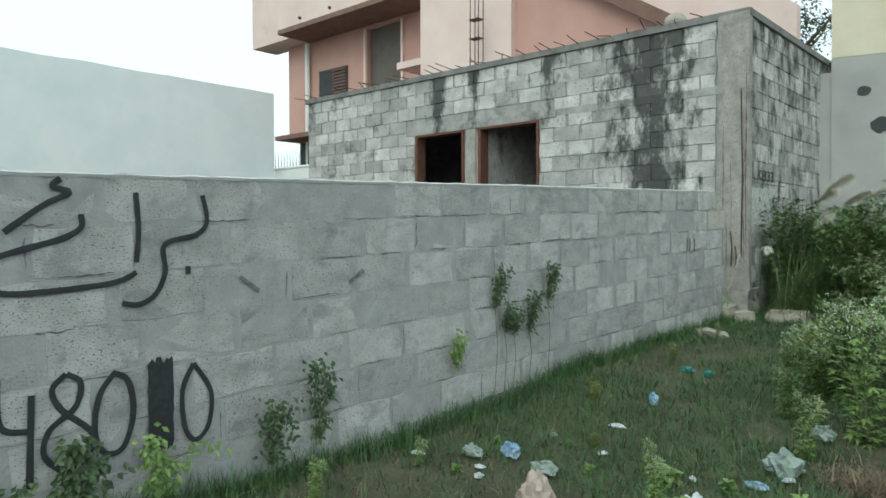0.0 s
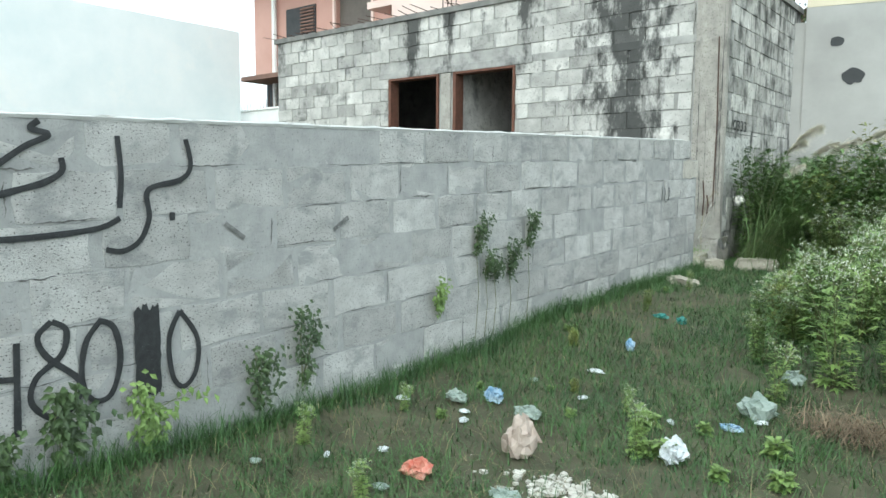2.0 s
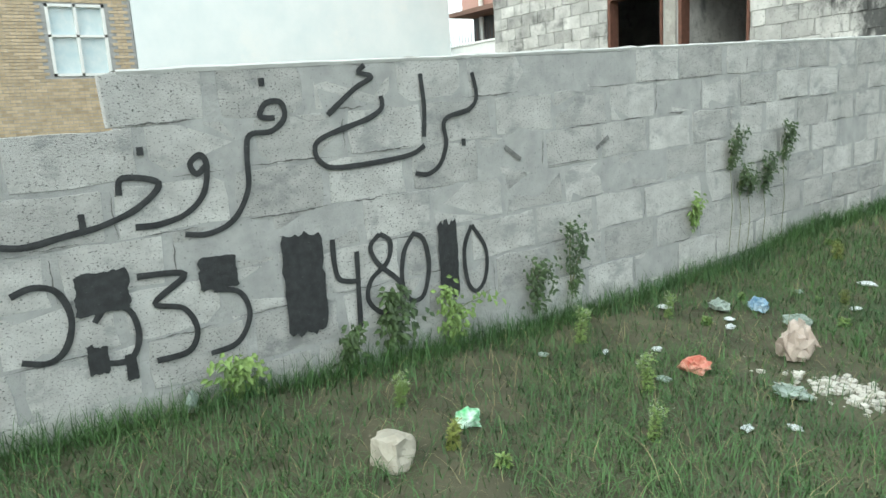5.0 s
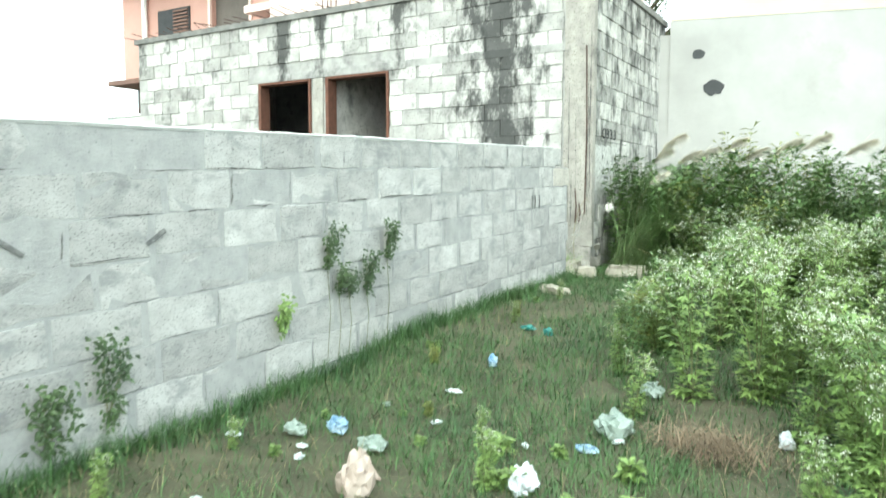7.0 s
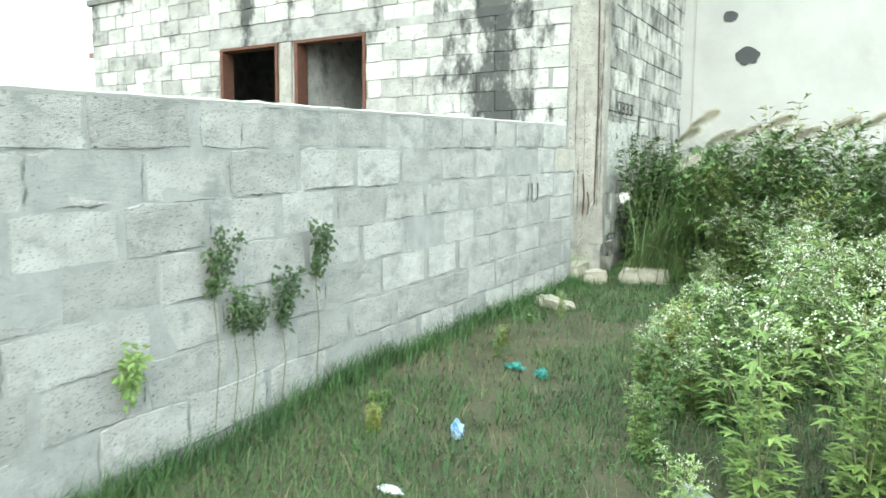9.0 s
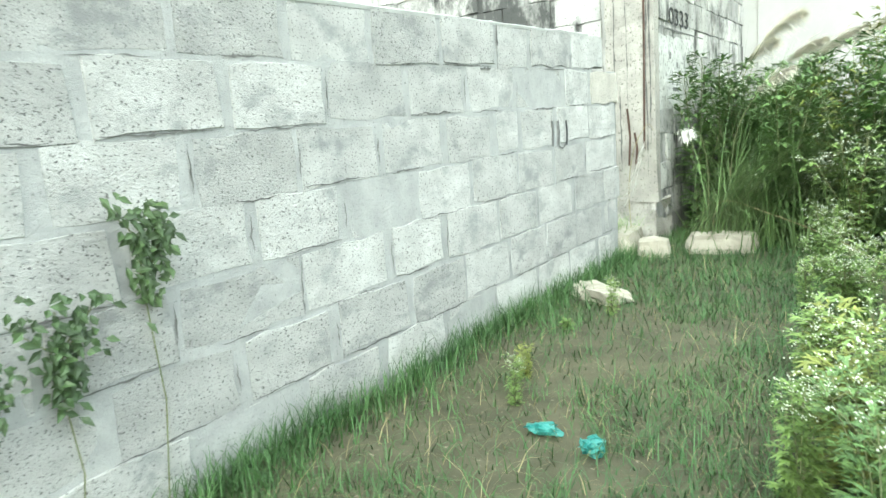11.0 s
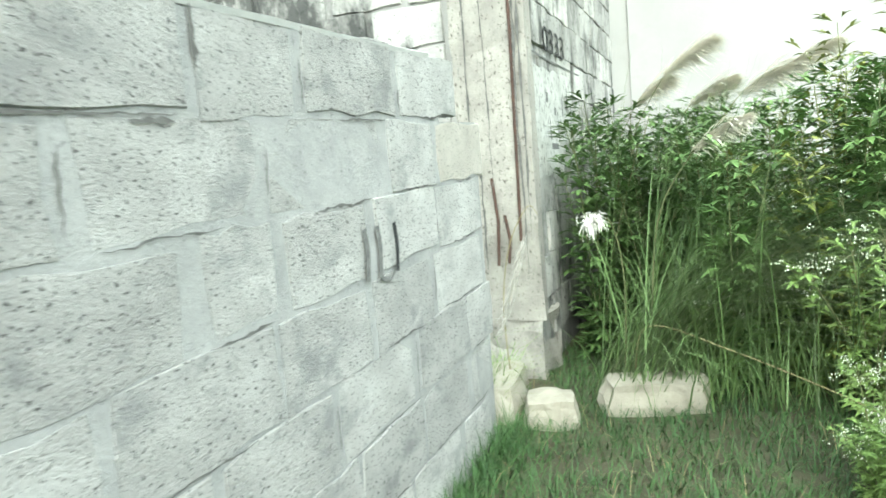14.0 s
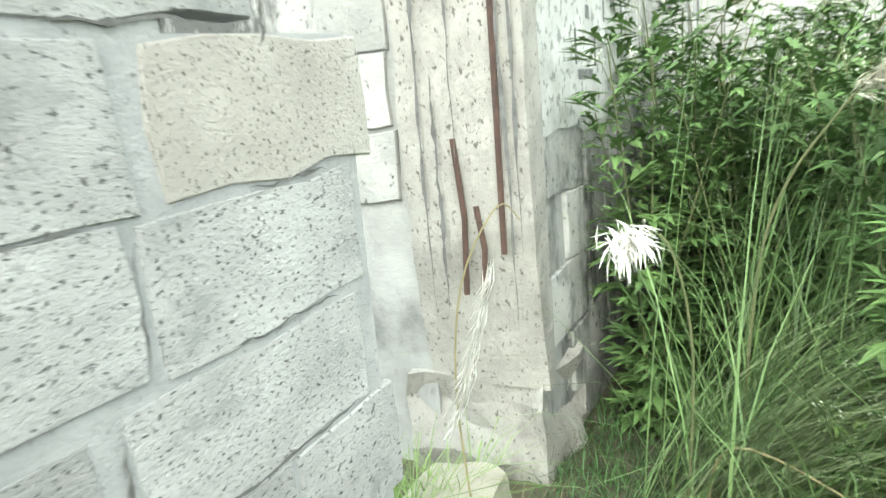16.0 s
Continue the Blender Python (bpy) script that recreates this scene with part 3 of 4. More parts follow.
def build_house():
    house = thing("block_house", HOUSE, "unfinished single-storey grey concrete block house with black stains", "house")
    # front wall with two openings: x runs to the left as negative
    L0, L1, R0, R1 = -5.23, -4.20, -3.92, -2.83
    ZT, ZB = 2.555, 0.95
    walls = []
    for x0, x1, z0, z1 in ((-8.05, L0, -0.4, 3.42), (L1, R0, -0.4, 3.42), (R1, -0.32, -0.4, 3.42), (L0, L1, -0.4, ZB), (R0, R1, -0.4, ZB), (L0, L1, ZT, 3.42), (R0, R1, ZT, 3.42)):
        walls.append(part("front_wall", box(x0, x1, 0.012, 0.21, z0, z1), M_OLDMORTAR, house))
    front = walls[0]
    side = part("side_wall", box(-0.21, -0.012, 0.06, 3.05, -0.4, 3.42), M_OLDMORTAR, house)
    part("rear_wall", box(-8.05, -0.012, 3.05, 3.25, -0.4, 3.42), M_OLDMORTAR, house)
    part("end_wall", box(-8.05, -7.85, 0.21, 3.05, -0.4, 3.42), M_OLDMORTAR, house)
    part("partition", box(-4.05, -3.9, 0.21, 3.05, -0.4, 3.42), M_OLD, house)
    part("floor_slab", box(-7.85, -0.21, 0.21, 3.05, -0.1, 0.1), M_SLAB, house)
    slab = bmesh.new()
    add_box(slab, -8.11, 0.02, -0.03, 3.28, 3.42, ROOF_Z)
    part("roof_slab", slab, M_SLAB, house, "dark weathered roof slab edge")
    rng = random.Random(3)
    # blocks of the front
    spots = []
    H, W = 0.2, 0.405
    for k in range(17):
        z = 3.42 - H * (k + 0.5)
        if z < 0.9:
            break
        x = -0.36 - (W / 2 if k % 2 else 0) - W / 2
        if k % 2:
            spots.append((-0.36 - W / 4 + 0.01, z, W / 2))
        while x > -7.9:
            if not any(a - W / 2 < x < b + W / 2 and z - H / 2 < ZT + 0.12 and z > ZB - 0.1 for a, b in ((L0, L1), (R0, R1))):
                spots.append((x, z, W))
            elif z < ZT:
                for e, s in ((L0, -1), (R1, 1)):
                    d = (x - e) * s
                    if -W / 2 < d < W / 2 and abs(d) < 0.2:
                        spots.append((e + s * (W / 4 + d / 2) , z, max(0.14, W / 2 + d)))
            x -= W

    turn = Matrix.Rotation(radians(-90), 4, "Z")
    wall_blocks(front, lambda x, z: Matrix.Translation((x, rng.uniform(-0.003, 0.003), z + rng.uniform(-0.004, 0.004))) @ turn, spots, rng, lambda x, z: M_OLD, W, H)
    # lintel band over the openings
    part("lintel", box(-5.45, -2.55, -0.012, 0.10, 2.557, 2.66, 0.006), M_OLDMORTAR, house, "grey concrete lintel")
    part("lintel", box(-2.55, -0.33, -0.006, 0.10, 2.575, 2.67, 0.003), M_OLDMORTAR, house, "dark stained concrete band")
    part("pier", box(L1 + 0.05, R0 - 0.05, -0.02, 0.2, 0.9, 2.55, 0.01), M_COLUMN, house, "rough aggregate pier between openings")
    # side blocks
    spots = []
    for k in range(17):
        z = 3.40 - H * (k + 0.5)
        if z < 0.1:
            break
        y = 0.06 + W / 2 + (W / 2 if k % 2 else 0)
        while y < 3.0:
            spots.append((y, z, W))
            y += W
    wall_blocks(side, lambda y, z: Matrix.Translation((rng.uniform(-0.003, 0.003), y, z)), spots, rng,
                lambda y, z: M_OLD, W, H)
    # corner column with honeycombed faces, a broken foot and bared bars
    col = bmesh.new()
    n = 34
    rows = []
    for i in range(n + 1):
        z = 0.32 + (3.46 - 0.32) * i / n
        e = 0.012 * noise.noise((0, 1, z * 7))
        low = max(0.0, 1 - (z - 0.32) / 0.45)
        rows.append([col.verts.new(p) for p in ((-0.33 + e, -0.045 + e + 0.05 * low, z), (0.018 + e, -0.045 - e + 0.05 * low, z), (0.018 - e, 0.06 + 2 * e, z), (-0.33, 0.2, z))])
    for a, b in zip(rows, rows[1:]):
        for k in range(4):
            col.faces.new((a[k], a[(k + 1) % 4], b[(k + 1) % 4], b[k]))
    col.faces.new(rows[0][::-1])
    col.faces.new(rows[-1])
    column = part("corner_column", col, M_COLUMN, house, "rough honeycombed concrete column")
    for x, z0, z1, w in ((-0.265, 0.5, 2.2, 0.006), (-0.225, 0.55, 1.15, 0.007), (-0.176, 0.9, 1.9, 0.004), (-0.035, 0.5, 2.3, 0.006), (-0.01, 0.7, 3.0, 0.008)):
        piece("pitted_line", crack(z1 - z0, w, (x, 4, 7), True), column, Matrix.Translation((x, -0.052, (z0 + z1) / 2)) @ Matrix.Rotation(radians(-90), 4, "Z"))
    foot = bmesh.new()
    add_box(foot, -0.40, 0.0, 0.0, 0.36, -0.3, 0.34)
    bmesh.ops.subdivide_edges(foot, edges=list(foot.edges), cuts=7, use_grid_fill=True)
    for v in foot.verts:
        v.co += Vector((noise.noise(v.co * 6), noise.noise(v.co * 6 + Vector((9, 0, 0))), 0.5 * noise.noise(v.co * 5))) * 0.06
    part("column_foot", foot, M_COLUMN, column, "crumbling pale concrete foot")
    for x, z0, z1 in ((-0.172, 0.59, 0.99), (-0.122, 0.60, 0.82), (-0.06, 0.70, 2.6)):
        part("bared_bar", add_rod(bmesh.new(), [(x, -0.052, z0), (x + 0.012, -0.056, (z0 + z1) / 2), (x - 0.008, -0.048, z1)], 0.008), M_REBAR, column, "rusty reinforcing bar")
    # rusty frames in the openings
    for a, b in ((L0, L1), (R0, R1)):
        fr = bmesh.new()
        add_box(fr, a, a + 0.055, -0.02, 0.17, ZB, ZT, 0.004)
        add_box(fr, b - 0.04, b, -0.02, 0.17, ZB, ZT, 0.004)
        add_box(fr, a + 0.055, b - 0.04, -0.02, 0.17, ZT - 0.035, ZT, 0.004)
        part("opening_frame", fr, M_RUST, house, "red-brown rusty steel frame")
    # bars sticking out of the slab along its front
    for i in range(34):
        x = -8.0 + i * 0.226 + rng.uniform(-0.07, 0.07)
        ln = rng.uniform(0.08, 0.28)
        part("slab_bar", add_rod(bmesh.new(), [(x, 0.1, ROOF_Z - 0.02), (x - 0.02, -0.06, ROOF_Z - 0.005), (x + rng.uniform(-0.14, 0.06), -0.06 - ln, ROOF_Z + rng.uniform(-0.01, 0.05))], 0.006, n=5), M_REBAR, house)
    bm = bmesh.new()
    bmesh.ops.create_icosphere(bm, subdivisions=2, radius=0.14, matrix=Matrix.Translation((-0.95, 0.2, ROOF_Z + 0.07)) @ Matrix.Diagonal((1, 1, 0.8, 1)))
    part("mortar_lump", bm, M_STONE, house, "grey lump of mortar on the roof")
    # number painted on the side
    blot("white_paint_patch", 0.05, 1.02, 0.98, 1.5, side, 3.3, 0.005, M_PATCH)
    for y, z, dy, dz in ((0.42, 1.12, 0.16, 0.03), (0.40, 1.2, 0.02, 0.10), (0.60, 1.2, 0.02, 0.11), (0.72, 1.33, 0.02, 0.1), (0.86, 1.38, 0.02, 0.12), (0.34, 1.36, 0.05, 0.05), (0.95, 1.3, 0.03, 0.12), (0.52, 1.30, 0.04, 0.04)):
        blot("worn_mark", y, y + dy, z - dz / 2, z + dz / 2, side, y * 9, 0.0062, M_FADED)
    stroke("worn_line", [(0.05, 1.555), (0.5, 1.548), (1.3, 1.55)], 0.006, side, M_FADED, 0.0045)
    for text, y, z, size in (("0333", 0.33, 1.585, 0.175),):
        cu = bpy.data.curves.new("number", "FONT")
        cu.body, cu.size, cu.extrude = text, size, 0.001
        tmp = new("number", cu)
        me = bpy.data.meshes.new_from_object(tmp.evaluated_get(bpy.context.evaluated_depsgraph_get()))
        bpy.data.objects.remove(tmp)
        me.materials.clear()
        me.materials.append(M_SPRAY)
        piece("painted_number", me, side, Matrix.Translation((0.010, y, z)) @ Matrix.Rotation(radians(90), 4, "Z") @ Matrix.Rotation(radians(90), 4, "X") @ Matrix.Diagonal((1.5, 1, 1, 1)), "black painted telephone number")


build_house()


# ---- rendered wall at the back ----
def build_far_wall():
    m = Matrix.Translation((0.17, 10.98, 0)) @ Matrix.Rotation(radians(14), 4, "Z")
    w = thing("wall_rendered", m, "tall grey cement-rendered wall with two holes", "wall", kind="structure")
    low, up = bmesh.new(), bmesh.new()
    holes = ((0.62, 2.52, 0.13), (0.40, 3.0, 0.08))
    add_box(low, 0, 13, 0.0, 0.25, -0.4, 3.5)
    add_box(low, -0.9, 0, 0.02, 0.25, -0.4, 3.3)
    # above 3.5 m the wall is coloured cream, below it grey
    add_box(up, 0, 13, -0.006, 0.25, 3.5, 7.2)
    part("rendered_base", low, M_FAR, w)
    part("cream_upper", up, M_CREAM, w, "cream upper part of the rendered wall")
    # the holes aren't cut: flat dark discs paint the shade in them
    for i, (x, z, r) in enumerate(holes):
        v, f = [(x, -0.004, z)], []
        n = 22
        for k in range(n):
            a = math.tau * k / n
            q = r * (1 + 0.3 * noise.noise((math.cos(a) * 2, math.sin(a) * 2, i * 5)))
            v.append((x + q * math.cos(a) * 1.1, -0.008, z + q * math.sin(a) * 0.85))
            f.append((0, 1 + k, 1 + (k + 1) % n))
        piece("broken_hole", mesh_of("broken_hole", v, f, M_DARK), w, label="dark patch for the shade in a broken hole")
    part("ledge", box(0.1, 12, -0.35, 0.0, -0.3, 1.02, 0.04), M_FAR, w, "grey ledge along the foot")


build_far_wall()


# ---- pale wall and brick front of the next plot ----
def build_pale_wall():
    w = thing("wall_pale", Matrix(), "tall pale blue rendered wall of a neighbouring house", "wall", kind="structure")
    bm = bmesh.new()
    n = 24
    rows = []
    for i in range(n + 1):
        y = 3.75 + (13.9 - 3.75) * i / n
        z = 5.82 + 0.06 * noise.noise((y * 0.7, 0, 0)) + 0.03 * noise.noise((y * 2.5, 4, 0))
        rows.append([bm.verts.new(p) for p in ((-17.85, y, -0.4), (-17.6, y, -0.4), (-17.6, y, z), (-17.85, y, z))])
    for a, b in zip(rows, rows[1:]):
        for k in range(4):
            bm.faces.new((a[k], a[(k + 1) % 4], b[(k + 1) % 4], b[k]))
    bm.faces.new(rows[0])
    bm.faces.new(rows[-1][::-1])
    bmesh.ops.recalc_face_normals(bm, faces=bm.faces)
    part("rendered_wall", bm, M_PALE, w)
    b = thing("brick_house", Matrix(), "pale yellow brick house front with a blue-white window", "house")
    core = bmesh.new()
    y0, y1, z0, z1 = 1.75, 3.1, 2.55, 4.3
    for ya, yb, za, zb in ((-14, y0, -0.4, 6.5), (y1, 3.73, -0.4, 6.5), (y0, y1, -0.4, z0), (y0, y1, z1, 6.5)):
        add_box(core, -18.2, -17.62, ya, yb, za, zb)
    part("brick_core", core, M_MORTAR, b)
    v, f = [], []
    for k in range(48):
        z = 0.9 + k * 0.08
        y = -3.2 + (0.12 if k % 2 else 0)
        while y < 3.45:
            if not (y + 0.23 > y0 and y < y1 and z + 0.07 > z0 and z < z1):
                i = len(v)
                v += [(-17.6, y, z), (-17.6, y + 0.225, z), (-17.6, y + 0.225, z + 0.068), (-17.6, y, z + 0.068),
                      (-17.63, y, z), (-17.63, y + 0.225, z), (-17.63, y + 0.225, z + 0.068), (-17.63, y, z + 0.068)]
                f += [(i, i + 1, i + 2, i + 3), (i + 3, i + 2, i + 6, i + 7), (i + 1, i + 5, i + 6, i + 2), (i, i + 3, i + 7, i + 4), (i, i + 4, i + 5, i + 1)]
            y += 0.237
    ob = piece("bricks", mesh_of("bricks", v, f, M_BRICKS), b)
    tagged(ob, kind="stuff")
    win = part("window", box(-17.75, -17.7, y0, y1, z0, z1), M_BLUEFR, b, "blue-white closed shutter")
    fr = bmesh.new()
    for ya, yb, za, zb in ((y0, y0 + 0.07, z0, z1), (y1 - 0.07, y1, z0, z1), (y0, y1, z0, z0 + 0.07), (y0, y1, z1 - 0.07, z1), (2.38, 2.45, z0, z1), (y0, y1, 3.5, 3.56)):
        add_box(fr, -17.7, -17.6, ya, yb, za, zb)
    part("window_frame", fr, M_WHITE, win)


build_pale_wall()


# ---- pink house ----
def build_pink_house():
    h = thing("pink_house", Matrix.Translation((0.55, 0, 0.42)), "large pink and rose painted house with brown trim", "house")
    # recessed rose front with a shuttered doorway and a louvred window
    D0, D1, DZ = -15.75, -14.1, 7.55
    for x0, x1, z0, z1 in ((-20.2, D0, 4.15, 7.75), (D1, -12.2, 4.15, 7.75), (D0, D1, DZ, 7.75), (D0, D1, 4.15, 5.2), (-19.3, -12.2, -0.9, 3.0)):
        part("recessed_wall", box(x0, x1, 16.0, 16.3, z0, z1), M_ROSE, h, "rose painted recessed front")
    part("shutter", box(D0, D1, 16.16, 16.2, 5.2, DZ), M_SHUTTER, h, "brown closed shutter")
    for x in (D0 - 0.12, D1 + 0.02):
        part("door_jamb", box(x, x + 0.1, 15.93, 16.0, 5.2, DZ), M_PINK, h)
    win = part("window", box(-18.3, -16.75, 15.95, 15.99, 5.55, 6.5), M_DARK, h, "dark louvred window")
    for i in range(8):
        part("louvre", box(-17.5, -16.8, 15.9, 15.95, 5.6 + i * 0.11, 5.65 + i * 0.11), M_BROWN, win)
    part("side_wing", box(-21.4, -18.9, 15.2, 16.3, 7.7, 12.5), M_PINK, h, "pale pink wing")
    part("drainpipe", add_rod(bmesh.new(), [(-18.85, 15.85, 3.2), (-18.85, 15.85, 7.6)], 0.09, n=8), M_WHITE, h, "white drainpipe")
    # balcony over the recess
    part("balcony_slab", box(-18.9, -12.2, 14.6, 16.3, 7.66, 7.82), M_BROWN, h, "brown balcony slab edge")
    part("balcony_parapet", box(-18.9, -12.2, 14.62, 14.8, 7.82, 9.3), M_PINK, h, "pale pink balcony parapet")
    part("upper_wall", box(-19.3, -12.2, 16.0, 16.3, 7.82, 12.6), M_PINK, h)
    part("upper_window", box(-17.6, -15.9, 15.95, 16.0, 9.0, 10.3), M_DARK, h, "dark upper window")
    for x in (-17.6, -16.0, -14.6, -13.3):
        part("weep_hole", add_rod(bmesh.new(), [(x, 14.55, 8.0), (x, 14.7, 8.0)], 0.05, n=8), M_DARK, h)
    # projecting bay and sloping stair wall
    part("bay_wall", box(-12.2, -8.9, 14.9, 16.4, -0.9, 12.6), M_PINK, h, "pale pink projecting bay")
    part("bay_ledge", box(-13.2, -12.2, 14.9, 15.9, 5.6, 5.8), M_PINK, h)
    part("bay_hood", prism([(-12.95, 8.55), (-12.2, 8.15), (-12.2, 8.55)], 14.6, 15.4), M_BROWN, h, "brown window hood")
    part("stair_wall", prism([(-8.9, -0.9), (-2.0, -0.9), (-2.0, 3.5), (-8.9, 7.85)], 15.1, 15.35), M_ROSE, h, "rose gable wall under the stair")
    part("stair_edge", prism([(-8.9, 7.85), (-2.0, 3.5), (-2.0, 3.85), (-8.9, 8.25)], 14.75, 15.6), M_BROWN, h, "brown sloping edge")
    part("stair_parapet", prism([(-8.9, 8.25), (-2.0, 3.85), (-2.0, 5.2), (-4.3, 6.75), (-6.3, 8.0), (-8.9, 9.9)], 15.15, 15.4), M_PINK, h, "pale pink sloping parapet")
    part("stair_coping", prism([(-8.9, 9.9), (-6.3, 8.0), (-3.9, 6.5), (-3.9, 6.75), (-6.3, 8.3), (-8.9, 10.25)], 14.8, 15.6), M_BROWN, h)
    part("stair_window", box(-6.6, -5.9, 15.1, 15.15, 7.2, 7.6), M_DARK, h)
    # column bars standing by the bay
    for x, y in ((-9.9, 14.6), (-9.62, 14.6), (-9.9, 14.4), (-9.62, 14.4)):
        part("column_bar", add_rod(bmesh.new(), [(x, y, 3.4), (x + 0.02, y, 7.0)], 0.014, n=5), M_REBAR, h)
    for z in (5.8, 6.3):
        part("column_tie", box(-9.92, -9.6, 14.38, 14.62, z, z + 0.02), M_REBAR, h)
    # dark car porch below, spiked railing and low white wall
    part("porch_soffit", box(-19.4, -12.2, 14.8, 16.0, 4.0, 4.15), M_BROWN, h)
    # near-black sheet that gives the porch recess its shade by colour
    part("porch_back", box(-19.4, -12.2, 15.9, 15.99, 2.9, 4.0), M_DARK, h, "dark panel for the shade in the porch recess")
    low = thing("low_wall", Matrix.Translation((0.3, 0, 0.28)), "low white painted wall with iron spikes", "wall")
    part("wall_body", box(-19.6, -12.0, 14.3, 14.5, -0.7, 3.0), M_WHITE, low)
    part("wall_coping", box(-19.6, -12.0, 14.25, 14.55, 3.0, 3.08, 0.02), M_WHITE, low)
    for i in range(26):
        x = -19.4 + i * 0.17
        part("spike", add_rod(bmesh.new(), [(x, 14.4, 3.05), (x, 14.4, 3.65)], 0.016, 0.004, n=5), M_REBAR, low)


build_pink_house()


# ---- tree behind ----
def build_tree():
    rng = random.Random(11)
    t = thing("tree", Matrix.Translation((-3.6, 22.5, 0.5)), "green leafy tree standing behind the walls", "tree")
    bm = bmesh.new()
    add_rod(bm, [(0, 0, -0.3), (0.1, 0, 2), (0, 0.1, 4), (0.2, 0, 6)], 0.22, 0.1, 8)
    tips = []
    for i in range(26):
        a = i * 2.4
        z = rng.uniform(3.5, 6)
        p = Vector((math.cos(a) * rng.uniform(0.8, 3.4), math.sin(a) * rng.uniform(0.8, 2), z + rng.uniform(0.8, 2.8)))
        add_rod(bm, [(0.1, 0, z), tuple(p * 0.5 + Vector((0, 0, z * 0.5))), tuple(p)], 0.07, 0.02, 5)
        tips.append(p)
    part("trunk", bm, M_BARK, t)
    v, f = [], []
    for p in tips:
        for c in range(7):
            q = p + Vector((rng.gauss(0, 0.5), rng.gauss(0, 0.5), rng.gauss(0, 0.4)))
            for k in range(34):
                d = Vector((rng.gauss(0, 1), rng.gauss(0, 1), rng.gauss(-0.2, 0.7)))
                leaf_faces(v, f, q + Vector((rng.gauss(0, 0.16), rng.gauss(0, 0.16), rng.gauss(0, 0.14))), d, (0, 0, 1), rng.uniform(0.09, 0.17), 0.035)
    piece("crown", mesh_of("crown", v, f, M_TREE), t)


build_tree()


# ---- plants ----
def weed_left(y):
    """How far the weeds reach towards the wall."""
    return float(np.interp(y, [2.5, 3.6, 5.0, 6.2, 7.2, 7.9, 8.6], [2.9, 1.65, 1.2, 1.25, 1.05, 0.7, 0.3]))


def weed_parts(seed, height, leafy, bloom, colour, broad=0.16, size=1.0):
    """A branching weed with feathery leaves and clusters of tiny white flowers."""
    rng = random.Random(seed)
    t = new("weed")
    bm = bmesh.new()
    v, f, fv, ff = [], [], [], []
    stems = []
    for s in range(rng.randint(3, 5)):
        a = rng.uniform(0, math.tau)
        sp = rng.uniform(0.08, 0.3) * height
        pts = [Vector((0, 0, -0.02)), Vector((math.cos(a) * sp * 0.35, math.sin(a) * sp * 0.35, height * 0.45)), Vector((math.cos(a) * sp, math.sin(a) * sp, height * rng.uniform(0.8, 1.0)))]
        add_rod(bm, pts, 0.0045, 0.002, 4)
        stems.append(pts)
        line = smooth_line([tuple(p) for p in pts], 8)
        for i, p in enumerate(line[1:]):
            for k in range(leafy):
                b = rng.uniform(0, math.tau)
                d = Vector((math.cos(b), math.sin(b), rng.uniform(-0.2, 0.7)))
                stalk = p + d * rng.uniform(0.0, 0.05)
                ln = size * rng.uniform(0.04, 0.10) * (1.2 - 0.4 * i / len(line))
                leaf_faces(v, f, stalk, d, (0, 0, 1), ln, ln * broad)
                for w in (-0.8, 0.8) if broad < 0.3 else ():
                    e = Matrix.Rotation(w, 3, "Z") @ d
                    leaf_faces(v, f, stalk + d * ln * 0.4, e, (0, 0, 1), ln * 0.6, ln * 0.1)
        if bloom:
            for c in range(bloom):
                p = line[-1] + Vector((rng.gauss(0, 0.05), rng.gauss(0, 0.05), rng.uniform(-0.10, 0.06)))
                bm2 = [tuple(line[-3]), tuple(p)]
                add_rod(bm, bm2, 0.0015, 0.001, 3)
                for k in range(5):
                    q = p + Vector((rng.gauss(0, 0.014), rng.gauss(0, 0.014), rng.gauss(0, 0.008)))
                    i = len(fv)
                    s = rng.uniform(0.003, 0.0055)
                    fv += [q + Vector((s, 0, 0)), q + Vector((0, s, 0)), q + Vector((-s, 0, 0)), q + Vector((0, -s, 0)), q + Vector((0, 0, s)), q - Vector((0, 0, s))]
                    ff += [(i, i + 1, i + 4), (i + 1, i + 2, i + 4), (i + 2, i + 3, i + 4), (i + 3, i, i + 4), (i + 1, i, i + 5), (i + 2, i + 1, i + 5), (i + 3, i + 2, i + 5), (i, i + 3, i + 5)]
    part("stem", bm, M_STEM, t)
    piece("foliage", mesh_of("foliage", v, f, colour), t)
    if fv:
        tagged(piece("blossom", mesh_of("blossom", fv, ff, M_PETAL), t, label="clusters of tiny white flowers"), kind="stuff")
    return t


